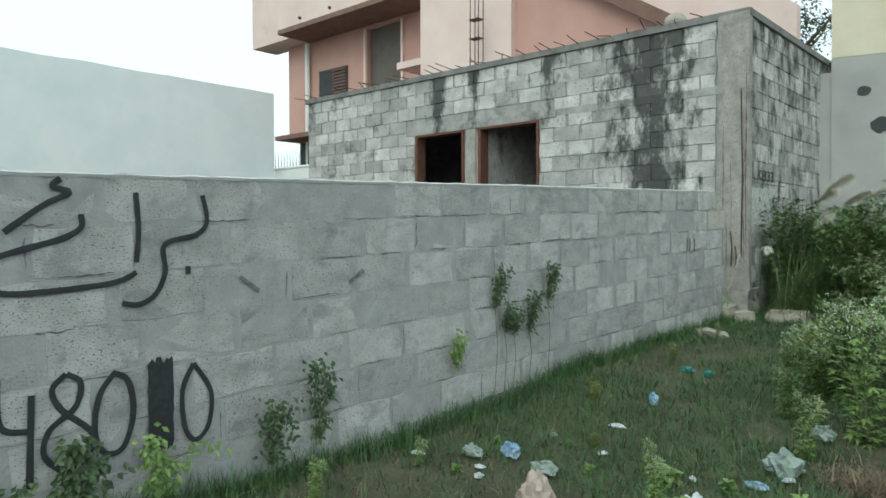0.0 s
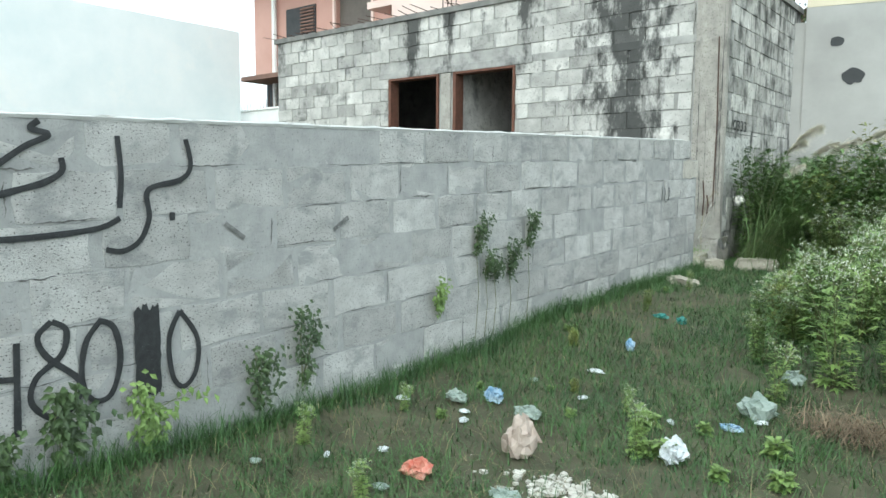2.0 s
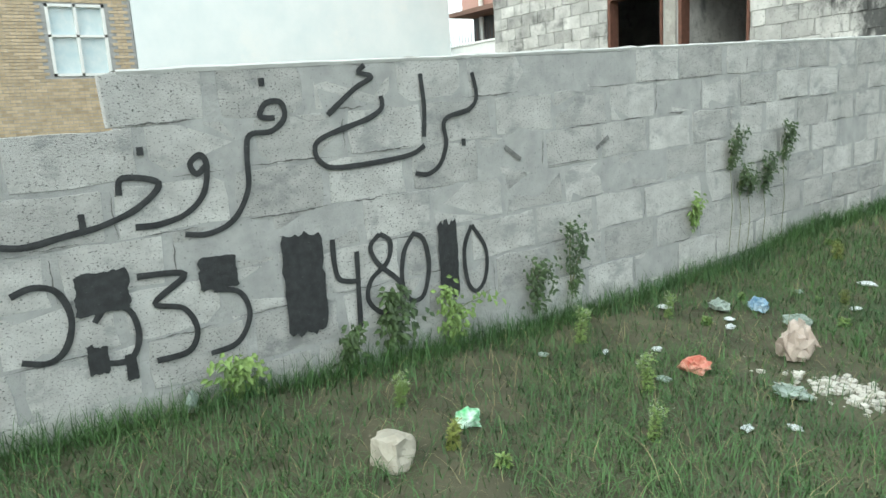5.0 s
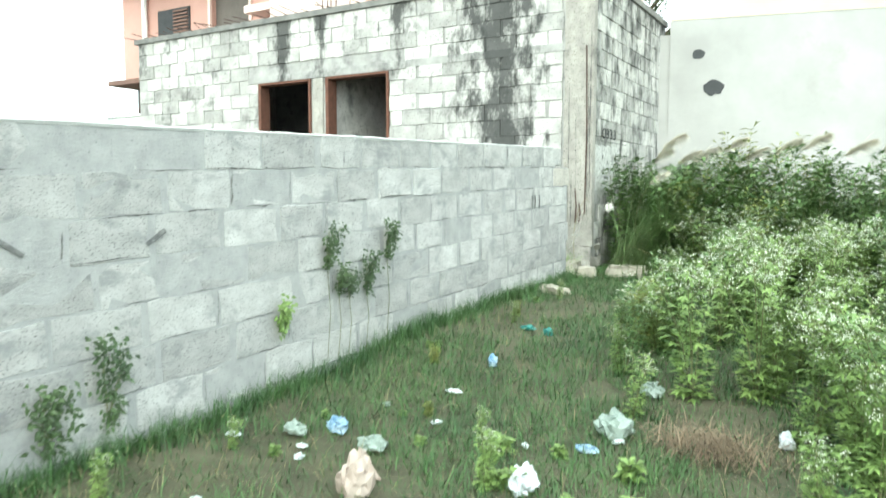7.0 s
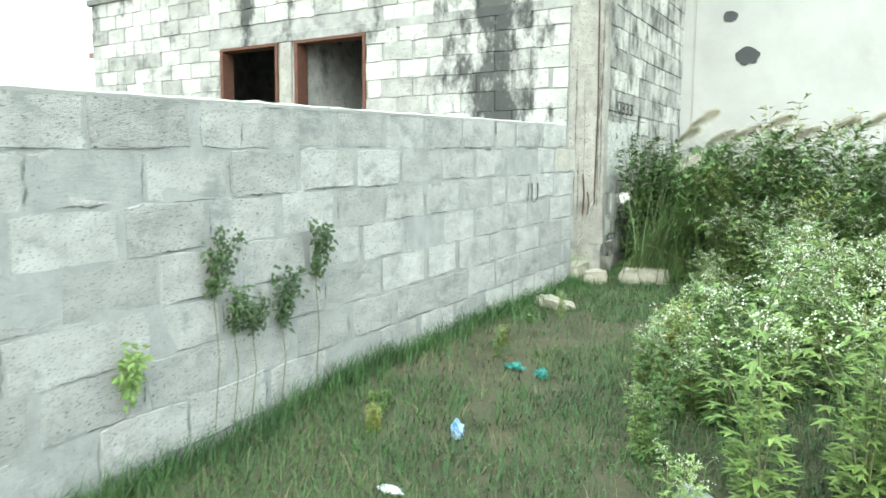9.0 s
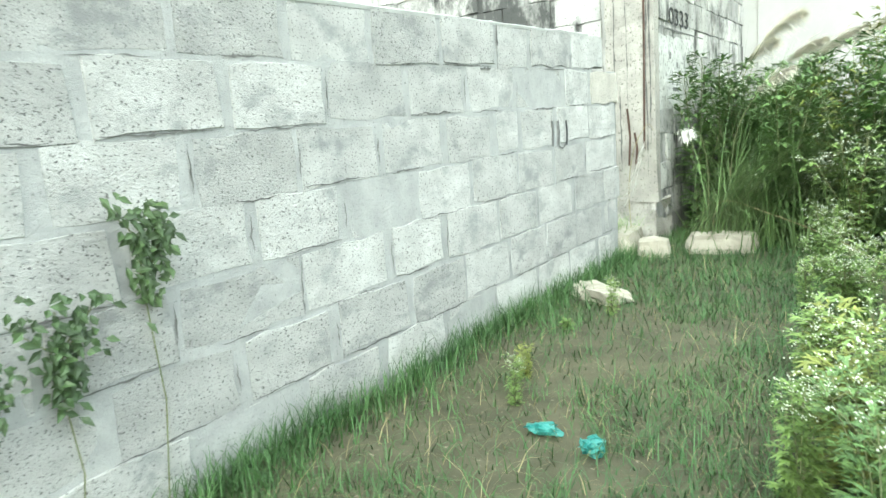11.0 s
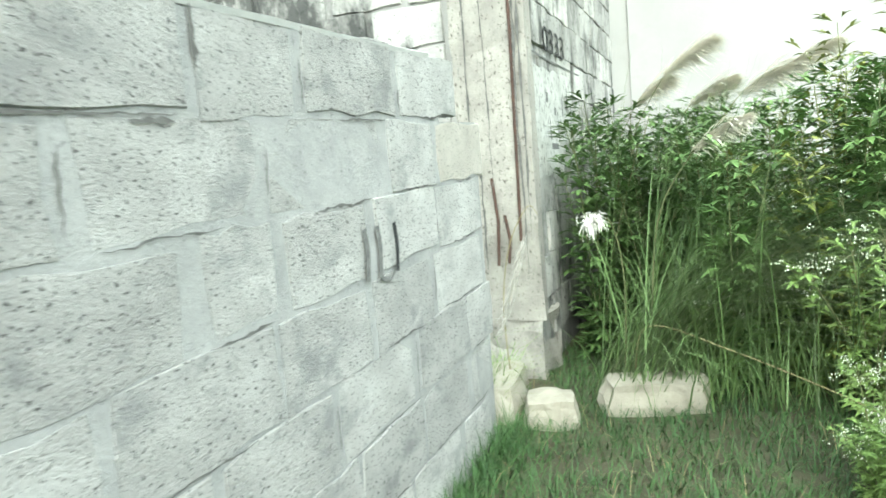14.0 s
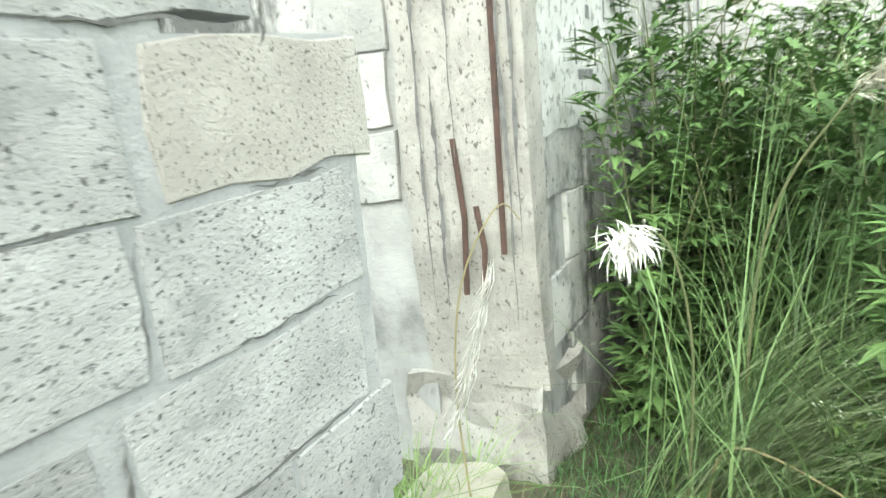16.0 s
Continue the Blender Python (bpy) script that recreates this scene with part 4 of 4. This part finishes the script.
def build_weeds():
    kinds = []
    for i, (h, leafy, bloom, c, label) in enumerate(((0.62, 4, 9, M_BRIGHT, "bright green flowering weed in the grass"), (0.75, 4, 10, M_BRIGHT, "bright green flowering weed in the grass"), (0.55, 5, 7, M_BRIGHT, "bright green flowering weed in the grass"),
                                               (0.95, 6, 2, M_LEAF, "tall dark green leafy weed"), (1.28, 6, 1, M_LEAF, "tall dark green leafy weed"), (0.38, 4, 0, M_YELLOW, "yellowing low weed in the grass"), (0.8, 5, 8, M_LEAF, "green weed with white flowers"), (0.13, 2, 0, M_BRIGHT, "low broad-leaved green weed in grass"), (1.6, 4, 0, M_YELLOW, "tall thin yellow-green weed above the thicket"))):
        k = weed_parts(60 + i, h, leafy, bloom, c, 0.42 if h < 0.2 else 0.16, 1.45 if h > 0.9 else 1.0)
        tagged(k, label, "weed", "weeds along the wall")
        kinds.append(k)
    rng = random.Random(21)
    used = set()

    def put(i, x, y, s=1.0):
        m = Matrix.Translation((x, y, ground_z(x, y))) @ Matrix.Rotation(rng.uniform(0, math.tau), 4, "Z") @ Matrix.Rotation(rng.uniform(-0.12, 0.12), 4, "X")
        if i not in used:
            used.add(i)
            kinds[i].matrix_basis = m @ Matrix.Scale(s, 4)
            return
        o = copy_thing(kinds[i], m)
        o.scale = (s, s, s)

    # sunny flowering weeds beside the path
    n = 0
    while n < 140:
        y, d = rng.uniform(2.6, 8.2), rng.random() ** 1.3 * 3.0
        x = weed_left(y) + 0.12 + d
        if x > 5:
            continue
        put(rng.choice((0, 1, 2, 6)), x, y, rng.uniform(0.7, 1.05) * (0.62 if d < 0.25 else 1.0))
        n += 1
    # dark tall growth at the back
    for k in range(95):
        y = rng.uniform(7.8, 10.5)
        x = max(weed_left(y), 0.45) + rng.random() ** 1.2 * 3.2
        put(rng.choice((3, 4, 3, 4, 6)), x, y, rng.uniform(0.85, 1.08))
    for x, y, s in ((1.5, 9.2, 1.0), (1.62, 9.0, 0.9), (1.3, 8.0, 0.72), (2.3, 9.4, 1.0), (1.75, 7.4, 0.6)):
        put(8, x, y, s)
    for x, y in ((1.5, 5.0), (1.42, 5.3)):
        put(5, x, y, 0.9)
    for x, y in ((0.22, 8.5), (0.3, 8.8), (0.2, 9.2), (0.35, 9.5), (0.28, 9.8), (0.4, 8.6), (0.5, 8.95)):
        put(rng.choice((3, 4)), x, y, rng.uniform(0.85, 1.05))
    for k in range(9):
        put(7, rng.uniform(1.3, 2.1), rng.uniform(2.35, 3.0), rng.uniform(0.35, 0.6))
    for k in range(46):
        x, y = rng.uniform(0.25, 1.5), rng.uniform(0.2, 6.6)
        if x < float(np.interp(y, [0, 3, 4, 5, 6.6], [1.5, 1.3, 0.85, 0.5, 0.45])):
            put(rng.choice((7, 0, 5)), x, y, rng.uniform(0.2, 0.3))
    for x, y, s in ((1.18, 6.55, 0.4), (1.5, 2.6, 0.4), (1.55, 4.2, 0.45), (1.3, 5.7, 0.35)):
        put(0, x, y, s)


build_weeds()


def build_climber(y, z, height, spread, seed, leaf=0.035, colour=None, label="small green climbing weed growing from a wall joint", root=None):
    rng = random.Random(seed)
    t = thing("climbing_weed", Matrix.Translation((0.012, y, z)), label, "weed", "weeds on the wall")
    bm = bmesh.new()
    v, f = [], []
    for s in range(4):
        pts = [Vector((0.0, 0, 0)), Vector((0.03, rng.gauss(0, spread * 0.4), height * 0.5)), Vector((0.045, rng.gauss(0, spread * 0.8), height * rng.uniform(0.75, 1)))]
        add_rod(bm, pts, 0.003, 0.0015, 4)
        for p in smooth_line([tuple(q) for q in pts], 7):
            for k in range(3):
                d = Vector((rng.uniform(0.1, 0.9), rng.gauss(0, 0.7), rng.uniform(-1.3, 0.1)))
                leaf_faces(v, f, p + Vector((abs(rng.gauss(0, 0.012)), rng.gauss(0, spread * 0.3), rng.gauss(0, 0.03))), d, (1, 0, 0.4), leaf * rng.uniform(0.6, 1.3), leaf * 0.28)
    if root is not None:
        add_rod(bm, [(0, 0, 0), (0.008, 0.02, root * 0.5), (0.006, -0.01, root)], 0.002, 0.002, 4)
    part("stem", bm, M_STEM, t)
    piece("foliage", mesh_of("foliage", v, f, colour or M_TREE), t)


for args in ((3.42, 0.60, 0.22, 0.07, 1, 0.032, None), (4.03, 0.62, 0.22, 0.06, 2, 0.035, None), (3.80, 0.42, 0.2, 0.06, 3, 0.035, None), (3.52, 0.44, 0.13, 0.06, 4, 0.03, None),
             (3.02, 0.28, 0.13, 0.05, 5, 0.035, M_BRIGHT), (3.62, 0.42, 0.08, 0.05, 6, 0.025, None), (0.84, 0.0, 0.27, 0.13, 7, 0.045, None), (1.17, -0.03, 0.24, 0.11, 8, 0.04, M_BRIGHT),
             (1.72, 0.0, 0.28, 0.12, 9, 0.035, None), (1.98, 0.05, 0.42, 0.09, 10, 0.035, None), (0.12, -0.05, 0.17, 0.08, 11, 0.04, M_BRIGHT), (0.62, -0.03, 0.15, 0.07, 12, 0.035, None)):
    build_climber(*args, root=(-args[1] if 3.4 < args[0] < 4.2 else None))


def build_grass():
    rng = np.random.default_rng(4)

    def field(n, x0, x1, y0, y1, clump):
        out = []
        while len(out) < n:
            x, y = rng.uniform(x0, x1), rng.uniform(y0, y1)
            thin = noise.noise((x * 1.1, y * 1.1, 8.0)) + 0.5 * noise.noise((x * 3, y * 3, 2.0))
            bare = math.exp(-((x - 1.15) / 0.55) ** 2 - ((y - 2.3) / 0.5) ** 2) + 0.6 * math.exp(-((x - 1.0) / 0.35) ** 2 - ((y - 4.8) / 0.6) ** 2)
            if thin - 0.4 * bare < -0.26 and rng.random() < clump:
                continue
            out.append((x, y, ground_z(x, y) - 0.004))
        return out
    near = field(105000, 0.0, 3.4, -1.2, 8.6, 0.72)
    tagged(new("grass", blades("grass", near, (0.025, 0.11), 0.0022, (0.3, 1.4), M_GRASS, 2, 0.8, 1)), "short rough green grass", "grass", kind="stuff")
    far = field(16000, 3.0, 8.0, -3.0, 10.5, 0.3)
    tagged(new("grass", blades("grass", far, (0.05, 0.18), 0.004, (0.3, 1.2), M_GRASS, 2, 0.8, 2)), "short rough green grass", "grass", kind="stuff")
    foot = [(abs(rng.normal(0, 0.07)) + 0.015, y, ground_z(0, y) - 0.01) for y in rng.uniform(-1.5, 7.4, 7000)]
    tagged(new("grass", blades("grass", foot, (0.06, 0.20), 0.0025, (0.2, 1.1), M_GRASS, 3, 0.8, 3)), "longer grass along the foot of the wall", "grass", kind="stuff")
    dry = field(6500, 0.0, 3.2, -1.0, 8.2, 0.0)
    tagged(new("dry_grass", blades("dry_grass", dry, (0.03, 0.15), 0.0013, (0.8, 1.9), M_DRY, 3, 0.9, 5)), "scattered dry straw-coloured grass", "grass", kind="stuff")
    heap = [(2.2 + rng.normal(0, 0.12), 3.34 + rng.normal(0, 0.08), ground_z(2.2, 3.34) + abs(rng.normal(0, 0.035))) for _ in range(900)]
    tagged(new("dry_grass_heap", blades("dry_grass_heap", heap, (0.05, 0.14), 0.0022, (1.0, 2.0), M_HEAP, 3, 1.0, 6)), "small heap of dry brown grass", "grass heap", kind="stuff")
    back = [(0.4 + rng.random() * 3.5, 7.7 + rng.random() * 2.8, 0.1) for _ in range(5000)]
    tagged(new("tall_grass", blades("tall_grass", back, (0.4, 1.15), 0.004, (0.2, 0.9), M_REED, 4, 0.8, 7)), "tall green grass among the weeds", "grass", kind="stuff")
    behind = [(-0.15 + rng.normal(0, 0.05), 7.62 + rng.normal(0, 0.13), 0.1) for _ in range(500)]
    tagged(new("grass_tuft", blades("grass_tuft", behind, (0.12, 0.36), 0.003, (0.3, 1.1), M_BRIGHT, 3, 0.8, 8)), "bright grass tuft in the gap by the column", "grass", kind="stuff")
    # arching reed clump by the column
    clump = [(0.52 + rng.normal(0, 0.11), 8.05 + rng.normal(0, 0.12), 0.1) for _ in range(560)]
    reed = tagged(new("reed_clump", blades("reed_clump", clump, (1.0, 1.85), 0.0028, (0.8, 1.6), M_REED, 9, 1.0, 9, (0.05, 0.3))), "clump of long arching green reed blades", "reed")
    low = [(0.55 + rng.normal(0, 0.14), 7.86 + rng.normal(0, 0.12), 0.12) for _ in range(110)]
    piece("low_growth", blades("low_growth", low, (0.35, 0.8), 0.0035, (0.5, 1.3), M_REED, 6, 1.0, 10, (-0.8, 0.8)), reed)
    tall = [(0.62 + rng.normal(0, 0.14), 8.25 + rng.normal(0, 0.16), 0.1) for _ in range(120)]
    piece("upright_growth", blades("upright_growth", tall, (1.1, 1.65), 0.0036, (0.1, 0.6), M_REED, 6, 0.8, 13, (0.2, 0.5)), reed)
    # front blades whose catch of light is carried by their paler colour
    fore = [(0.42 + rng.normal(0, 0.08), 7.95 + rng.normal(0, 0.07), 0.1) for _ in range(230)]
    piece("pale_growth", blades("pale_growth", fore, (0.8, 1.5), 0.0022, (0.9, 1.6), M_LITREED, 10, 1.0, 14, (-0.1, 0.28)), reed)


build_grass()


def build_plume(at, tip, seed, drop=0.12, spread=0.05):
    """A stalk that bows over into a feathery plume; tip is measured from its foot."""
    rng = random.Random(seed)
    t = thing("reed_plume", Matrix.Translation(at), "reed stalk with a pale feathery plume", "reed", "reed plumes")
    tip = Vector(tip)
    side = Vector((tip.x, tip.y, 0))
    line = smooth_line([(0, 0, 0), tuple(side * 0.12 + Vector((0, 0, tip.z * 0.6))), tuple(side * 0.45 + Vector((0, 0, tip.z * 0.86))), tuple(side * 0.75 + Vector((0, 0, tip.z * 0.96))), tuple(tip)], 10)
    part("stalk", add_rod(bmesh.new(), line, 0.004, 0.0012, 5), M_STEM, t)
    v, f = [], []
    head = line[22:]
    for k in range(620):
        s = rng.random()
        p = head[int(s * (len(head) - 1))]
        q = head[min(len(head) - 1, int(s * (len(head) - 1)) + 1)]
        fat = math.sin(math.pi * min(1, 0.12 + 0.86 * s)) ** 0.7
        d = (q - p).normalized() * 1.1 if (q - p).length > 1e-5 else side.normalized()
        d = d + Vector((rng.gauss(0, 0.22), rng.gauss(0, 0.22), rng.gauss(-0.45, 0.3)))
        leaf_faces(v, f, p + Vector((rng.gauss(0, 0.012), rng.gauss(0, 0.012), rng.gauss(0, 0.01))) * fat, d, (0, 0, 1), (drop * rng.uniform(0.5, 1.1)) * fat + 0.02, 0.0026 + spread * 0.02)
    piece("plume", mesh_of("plume", v, f, M_PLUME), t)


rp = random.Random(8)
for x, y, lean, tall in ((0.25, 9.3, 0.55, 1.52), (0.62, 9.2, 0.6, 1.38), (1.15, 9.2, 0.6, 1.42), (0.4, 9.5, 0.5, 1.42), (0.85, 9.6, 0.6, 1.55), (1.45, 9.5, 0.6, 1.5), (1.8, 9.4, 0.55, 1.5), (0.1, 9.7, 0.45, 1.45), (2.2, 9.6, 0.6, 1.5), (2.6, 9.5, 0.5, 1.45)):
    build_plume((x, y, ground_z(x, y)), (lean, rp.uniform(-0.2, 0.05), tall + rp.uniform(-0.05, 0.05)), int(x * 100), 0.17, 0.09)
build_plume((0.50, 8.1, 0.1), (0.42, -0.2, 1.12), 40, 0.09)


def build_fluff():
    """A burst white seed head bowed over on its stalk."""
    rng = random.Random(2)
    t = thing("seed_head", Matrix.Translation((0.40, 7.95, 0.12)), "white fluffy seed head on a bowed stalk", "seed head")
    head = Vector((-0.07, -0.20, 0.745))
    part("stalk", add_rod(bmesh.new(), smooth_line([(0, 0, -0.03), (0.03, -0.06, 0.45), (0.0, -0.15, 0.72), tuple(head)], 5), 0.004, 0.002, 5), M_STEM, t)
    v, f = [], []
    for k in range(200):
        d = Vector((rng.gauss(0.35, 0.6), rng.gauss(0, 0.6), rng.gauss(-0.75, 0.5)))
        leaf_faces(v, f, head + Vector((rng.gauss(0, 0.018), rng.gauss(0, 0.018), rng.gauss(0, 0.016))), d, (0, 0, 1), rng.uniform(0.025, 0.075), 0.0032)
    piece("fluff", mesh_of("fluff", v, f, M_FLUFF), t)
    w = thing("withered_reed", Matrix.Translation((0.02, 7.72, 0.15)), "withered pale reed leaning on the column", "reed")
    part("stalk", add_rod(bmesh.new(), smooth_line([(-0.06, 0.02, 0), (-0.07, 0.0, 0.35), (-0.02, -0.03, 0.62), (0.06, 0.0, 0.78), (0.09, 0.05, 0.74)], 5), 0.003, 0.0015, 5), M_DRY, w)
    v, f = [], []
    for k in range(90):
        s = rng.random()
        p = Vector((0.05 - 0.11 * s, -0.01, 0.68 - 0.36 * s))
        leaf_faces(v, f, p + Vector((rng.gauss(0, 0.006), rng.gauss(0, 0.006), 0)), (-0.3 + rng.gauss(0, 0.1), rng.gauss(0, 0.1), -1), (1, 0, 0), 0.11, 0.004)
    b = thing("bent_stalk", Matrix.Translation((0.45, 7.9, 0.1)), "long pale bent reed stalk with a withered leaf", "reed")
    part("stalk", add_rod(bmesh.new(), smooth_line([(0, 0, 0), (0.06, -0.05, 0.3), (0.38, -0.2, 0.25), (0.8, -0.34, 0.10), (0.98, -0.4, 0.0)], 6), 0.0035, 0.002, 5), M_DRY, b)
    bv, bf = [], []
    for k in range(26):
        leaf_faces(bv, bf, Vector((0.78 + 0.2 * k / 26, -0.34, 0.10 - 0.1 * k / 26)), (1, rng.gauss(-0.3, 0.2), rng.gauss(-0.7, 0.2)), (0, 0, 1), 0.09, 0.008)
    piece("withered_leaf", mesh_of("withered_leaf", bv, bf, M_FLUFF), b)
    piece("husk", mesh_of("husk", v, f, M_FLUFF), w)


build_fluff()


# ---- stones and litter ----
def lump(name, at, size, seed, material, label, category, rough=0.28, turn=0.0, group="", flat=False, sink=0.25):
    bm = bmesh.new()
    bmesh.ops.create_cube(bm, size=2)
    bmesh.ops.subdivide_edges(bm, edges=list(bm.edges), cuts=5, use_grid_fill=True)
    for v in bm.verts:
        p = v.co.copy()
        q = p.normalized() * 1.25
        v.co = p.lerp(q, 0.45)
        v.co *= 1 + rough * noise.noise(p * 0.9 + Vector((seed, 0, 0))) + 0.35 * rough * noise.noise(p * 2.7 + Vector((0, seed, 0)))
        v.co.x, v.co.y, v.co.z = v.co.x * size[0] / 2, v.co.y * size[1] / 2, v.co.z * size[2] / 2
    z = ground_z(at[0], at[1]) + size[2] * (0.5 - sink)
    ob = part(name, bm, material)
    ob.matrix_basis = Matrix.Translation((at[0], at[1], z)) @ Matrix.Rotation(turn, 4, "Z")
    return tagged(ob, label, category, group)


lump("stone", (0.54, 7.78), (0.40, 0.20, 0.19), 1, M_STONE, "pale broken concrete block lying in grass", "stone", 0.17, 0.2, "stones by the wall", sink=0.34)
lump("stone", (0.16, 7.57), (0.20, 0.20, 0.17), 2, M_STONE, "pale squarish stone by the column", "stone", 0.16, 0.25, "stones by the wall", sink=0.36)
lump("stone", (-0.10, 7.70), (0.22, 0.42, 0.22), 3, M_STONE, "pale stone at the foot of the column", "stone", 0.12, 0.1, "stones by the wall", sink=0.36)
lump("stone", (0.22, 6.44), (0.34, 0.15, 0.10), 4, M_STONE, "pale jagged lump of mortar in the grass", "stone", 0.5, -0.55, "stones by the wall", sink=0.42)
lump("stone", (0.81, 0.36), (0.115, 0.10, 0.12), 5, M_STONE, "small pale stone in the grass", "stone", 0.3, 0.4, "stones by the wall", sink=0.12)


def crumpled(name, at, size, seed, material, label, category="litter", turn=0.0, group="litter in the grass"):
    """A thin crumpled sheet or bag with folds, open below."""
    bm = bmesh.new()
    bmesh.ops.create_icosphere(bm, subdivisions=3, radius=1)
    off = Vector((seed * 3.7, 0, 0))
    rng = random.Random(seed)
    for q in bm.verts:
        p = q.co.copy() + Vector((rng.gauss(0, 0.10), rng.gauss(0, 0.10), rng.gauss(0, 0.16)))
        k = 1 + 0.35 * noise.noise(p * 1.1 + off) - 0.45 * abs(noise.noise(p * 1.9 + off)) - 0.16 * abs(noise.noise(p * 5.0 + off))
        z = p.z * k * size[2] * 0.55
        q.co = Vector((p.x * k * size[0] * 0.53, p.y * k * size[1] * 0.53, max(z + size[2] * 0.35, -0.004)))
    ob = part(name, bm, material)
    ob.matrix_basis = Matrix.Translation((at[0], at[1], ground_z(at[0], at[1]) + 0.012)) @ Matrix.Rotation(turn, 4, "Z")
    return tagged(ob, label, category, group)


crumpled("plastic_bag", (1.10, 2.30), (0.145, 0.14, 0.18), 1, M_BAG, "crumpled cream plastic bag on the grass")
crumpled("plastic_wrapper", (0.64, 2.74), (0.13, 0.09, 0.07), 2, M_BLUE, "crumpled blue and white wrapper")
crumpled("plastic_bag", (0.90, 2.68), (0.15, 0.12, 0.07), 3, M_CLEAR, "crumpled hazy clear plastic bag")
crumpled("plastic_bag", (0.50, 2.60), (0.14, 0.10, 0.06), 13, M_CLEAR, "crumpled hazy clear plastic bag")
crumpled("white_packet", (1.64, 2.66), (0.12, 0.22, 0.09), 4, M_WBAG, "crumpled white plastic packet", turn=0.5)
crumpled("food_wrapper", (0.93, 1.81), (0.14, 0.11, 0.07), 5, M_ORANGE, "torn red and orange food wrapper")
crumpled("food_packet", (0.745, 0.72), (0.12, 0.10, 0.06), 6, M_GREENP, "green and white food packet")
crumpled("blue_cup", (0.83, 4.0), (0.06, 0.06, 0.08), 7, M_BLUE, "small crushed blue and white cup")
crumpled("teal_wrapper", (0.84, 4.86), (0.09, 0.08, 0.06), 8, M_TEAL, "crumpled teal plastic wrapper")
crumpled("teal_wrapper", (0.66, 4.90), (0.12, 0.06, 0.035), 9, M_TEAL, "crumpled teal plastic wrapper")
crumpled("paper_scrap", (0.84, 3.5), (0.10, 0.05, 0.025), 10, M_WBAG, "white paper scrap on the grass")
crumpled("plastic_bag", (1.34, 1.84), (0.15, 0.10, 0.05), 11, M_CLEAR, "crumpled hazy clear plastic bag")
crumpled("plastic_bag", (1.80, 3.33), (0.17, 0.15, 0.12), 12, M_CLEAR, "crumpled hazy clear plastic bag")
crumpled("plastic_bag", (1.81, 3.92), (0.13, 0.11, 0.08), 15, M_CLEAR, "crumpled hazy clear plastic bag")
crumpled("blue_wrapper", (1.75, 3.1), (0.11, 0.06, 0.03), 16, M_BLUE, "small blue wrapper in the grass")
crumpled("white_packet", (2.5, 3.56), (0.07, 0.11, 0.07), 17, M_WBAG, "small white packet in the grass")
crumpled("paper_scrap", (0.27, 2.44), (0.09, 0.05, 0.02), 18, M_WBAG, "torn white paper scraps by the wall")
crumpled("white_packet", (0.06, -0.08), (0.06, 0.05, 0.09), 19, M_CLEAR, "small crushed clear cup by the wall")

rs = random.Random(31)
for k in range(14):
    x, y = rs.uniform(0.35, 1.9), rs.uniform(1.2, 3.3)
    crumpled("paper_scrap", (x, y), (rs.uniform(0.03, 0.07), rs.uniform(0.02, 0.05), 0.02), 50 + k, M_WBAG if k % 3 else M_CLEAR, "small pale scrap of litter in grass", turn=rs.uniform(0, 3))


def build_rubble():
    rng = random.Random(6)
    v, f = [], []
    for k in range(230):
        x, y = 1.46 + rng.gauss(0, 0.14), 2.08 + rng.gauss(0, 0.07)
        s = rng.uniform(0.003, 0.018) * (1.3 if k % 9 == 0 else 0.9)
        c = Vector((x, y, ground_z(x, y) + s * 0.5))
        i = len(v)
        for a in range(8):
            p = Vector(((a & 1) * 2 - 1, (a >> 1 & 1) * 2 - 1, (a >> 2) * 2 - 1))
            v.append(c + Vector((p.x * s * rng.uniform(0.5, 1.1), p.y * s * rng.uniform(0.5, 1.1), p.z * s * rng.uniform(0.3, 0.7))))
        f += [tuple(i + q for q in face) for face in ((0, 2, 3, 1), (4, 5, 7, 6), (0, 1, 5, 4), (2, 6, 7, 3), (0, 4, 6, 2), (1, 3, 7, 5))]
    tagged(new("rubble", mesh_of("rubble", v, f, M_LIME)), "scatter of white lime rubble in the grass", "rubble", kind="stuff")


build_rubble()
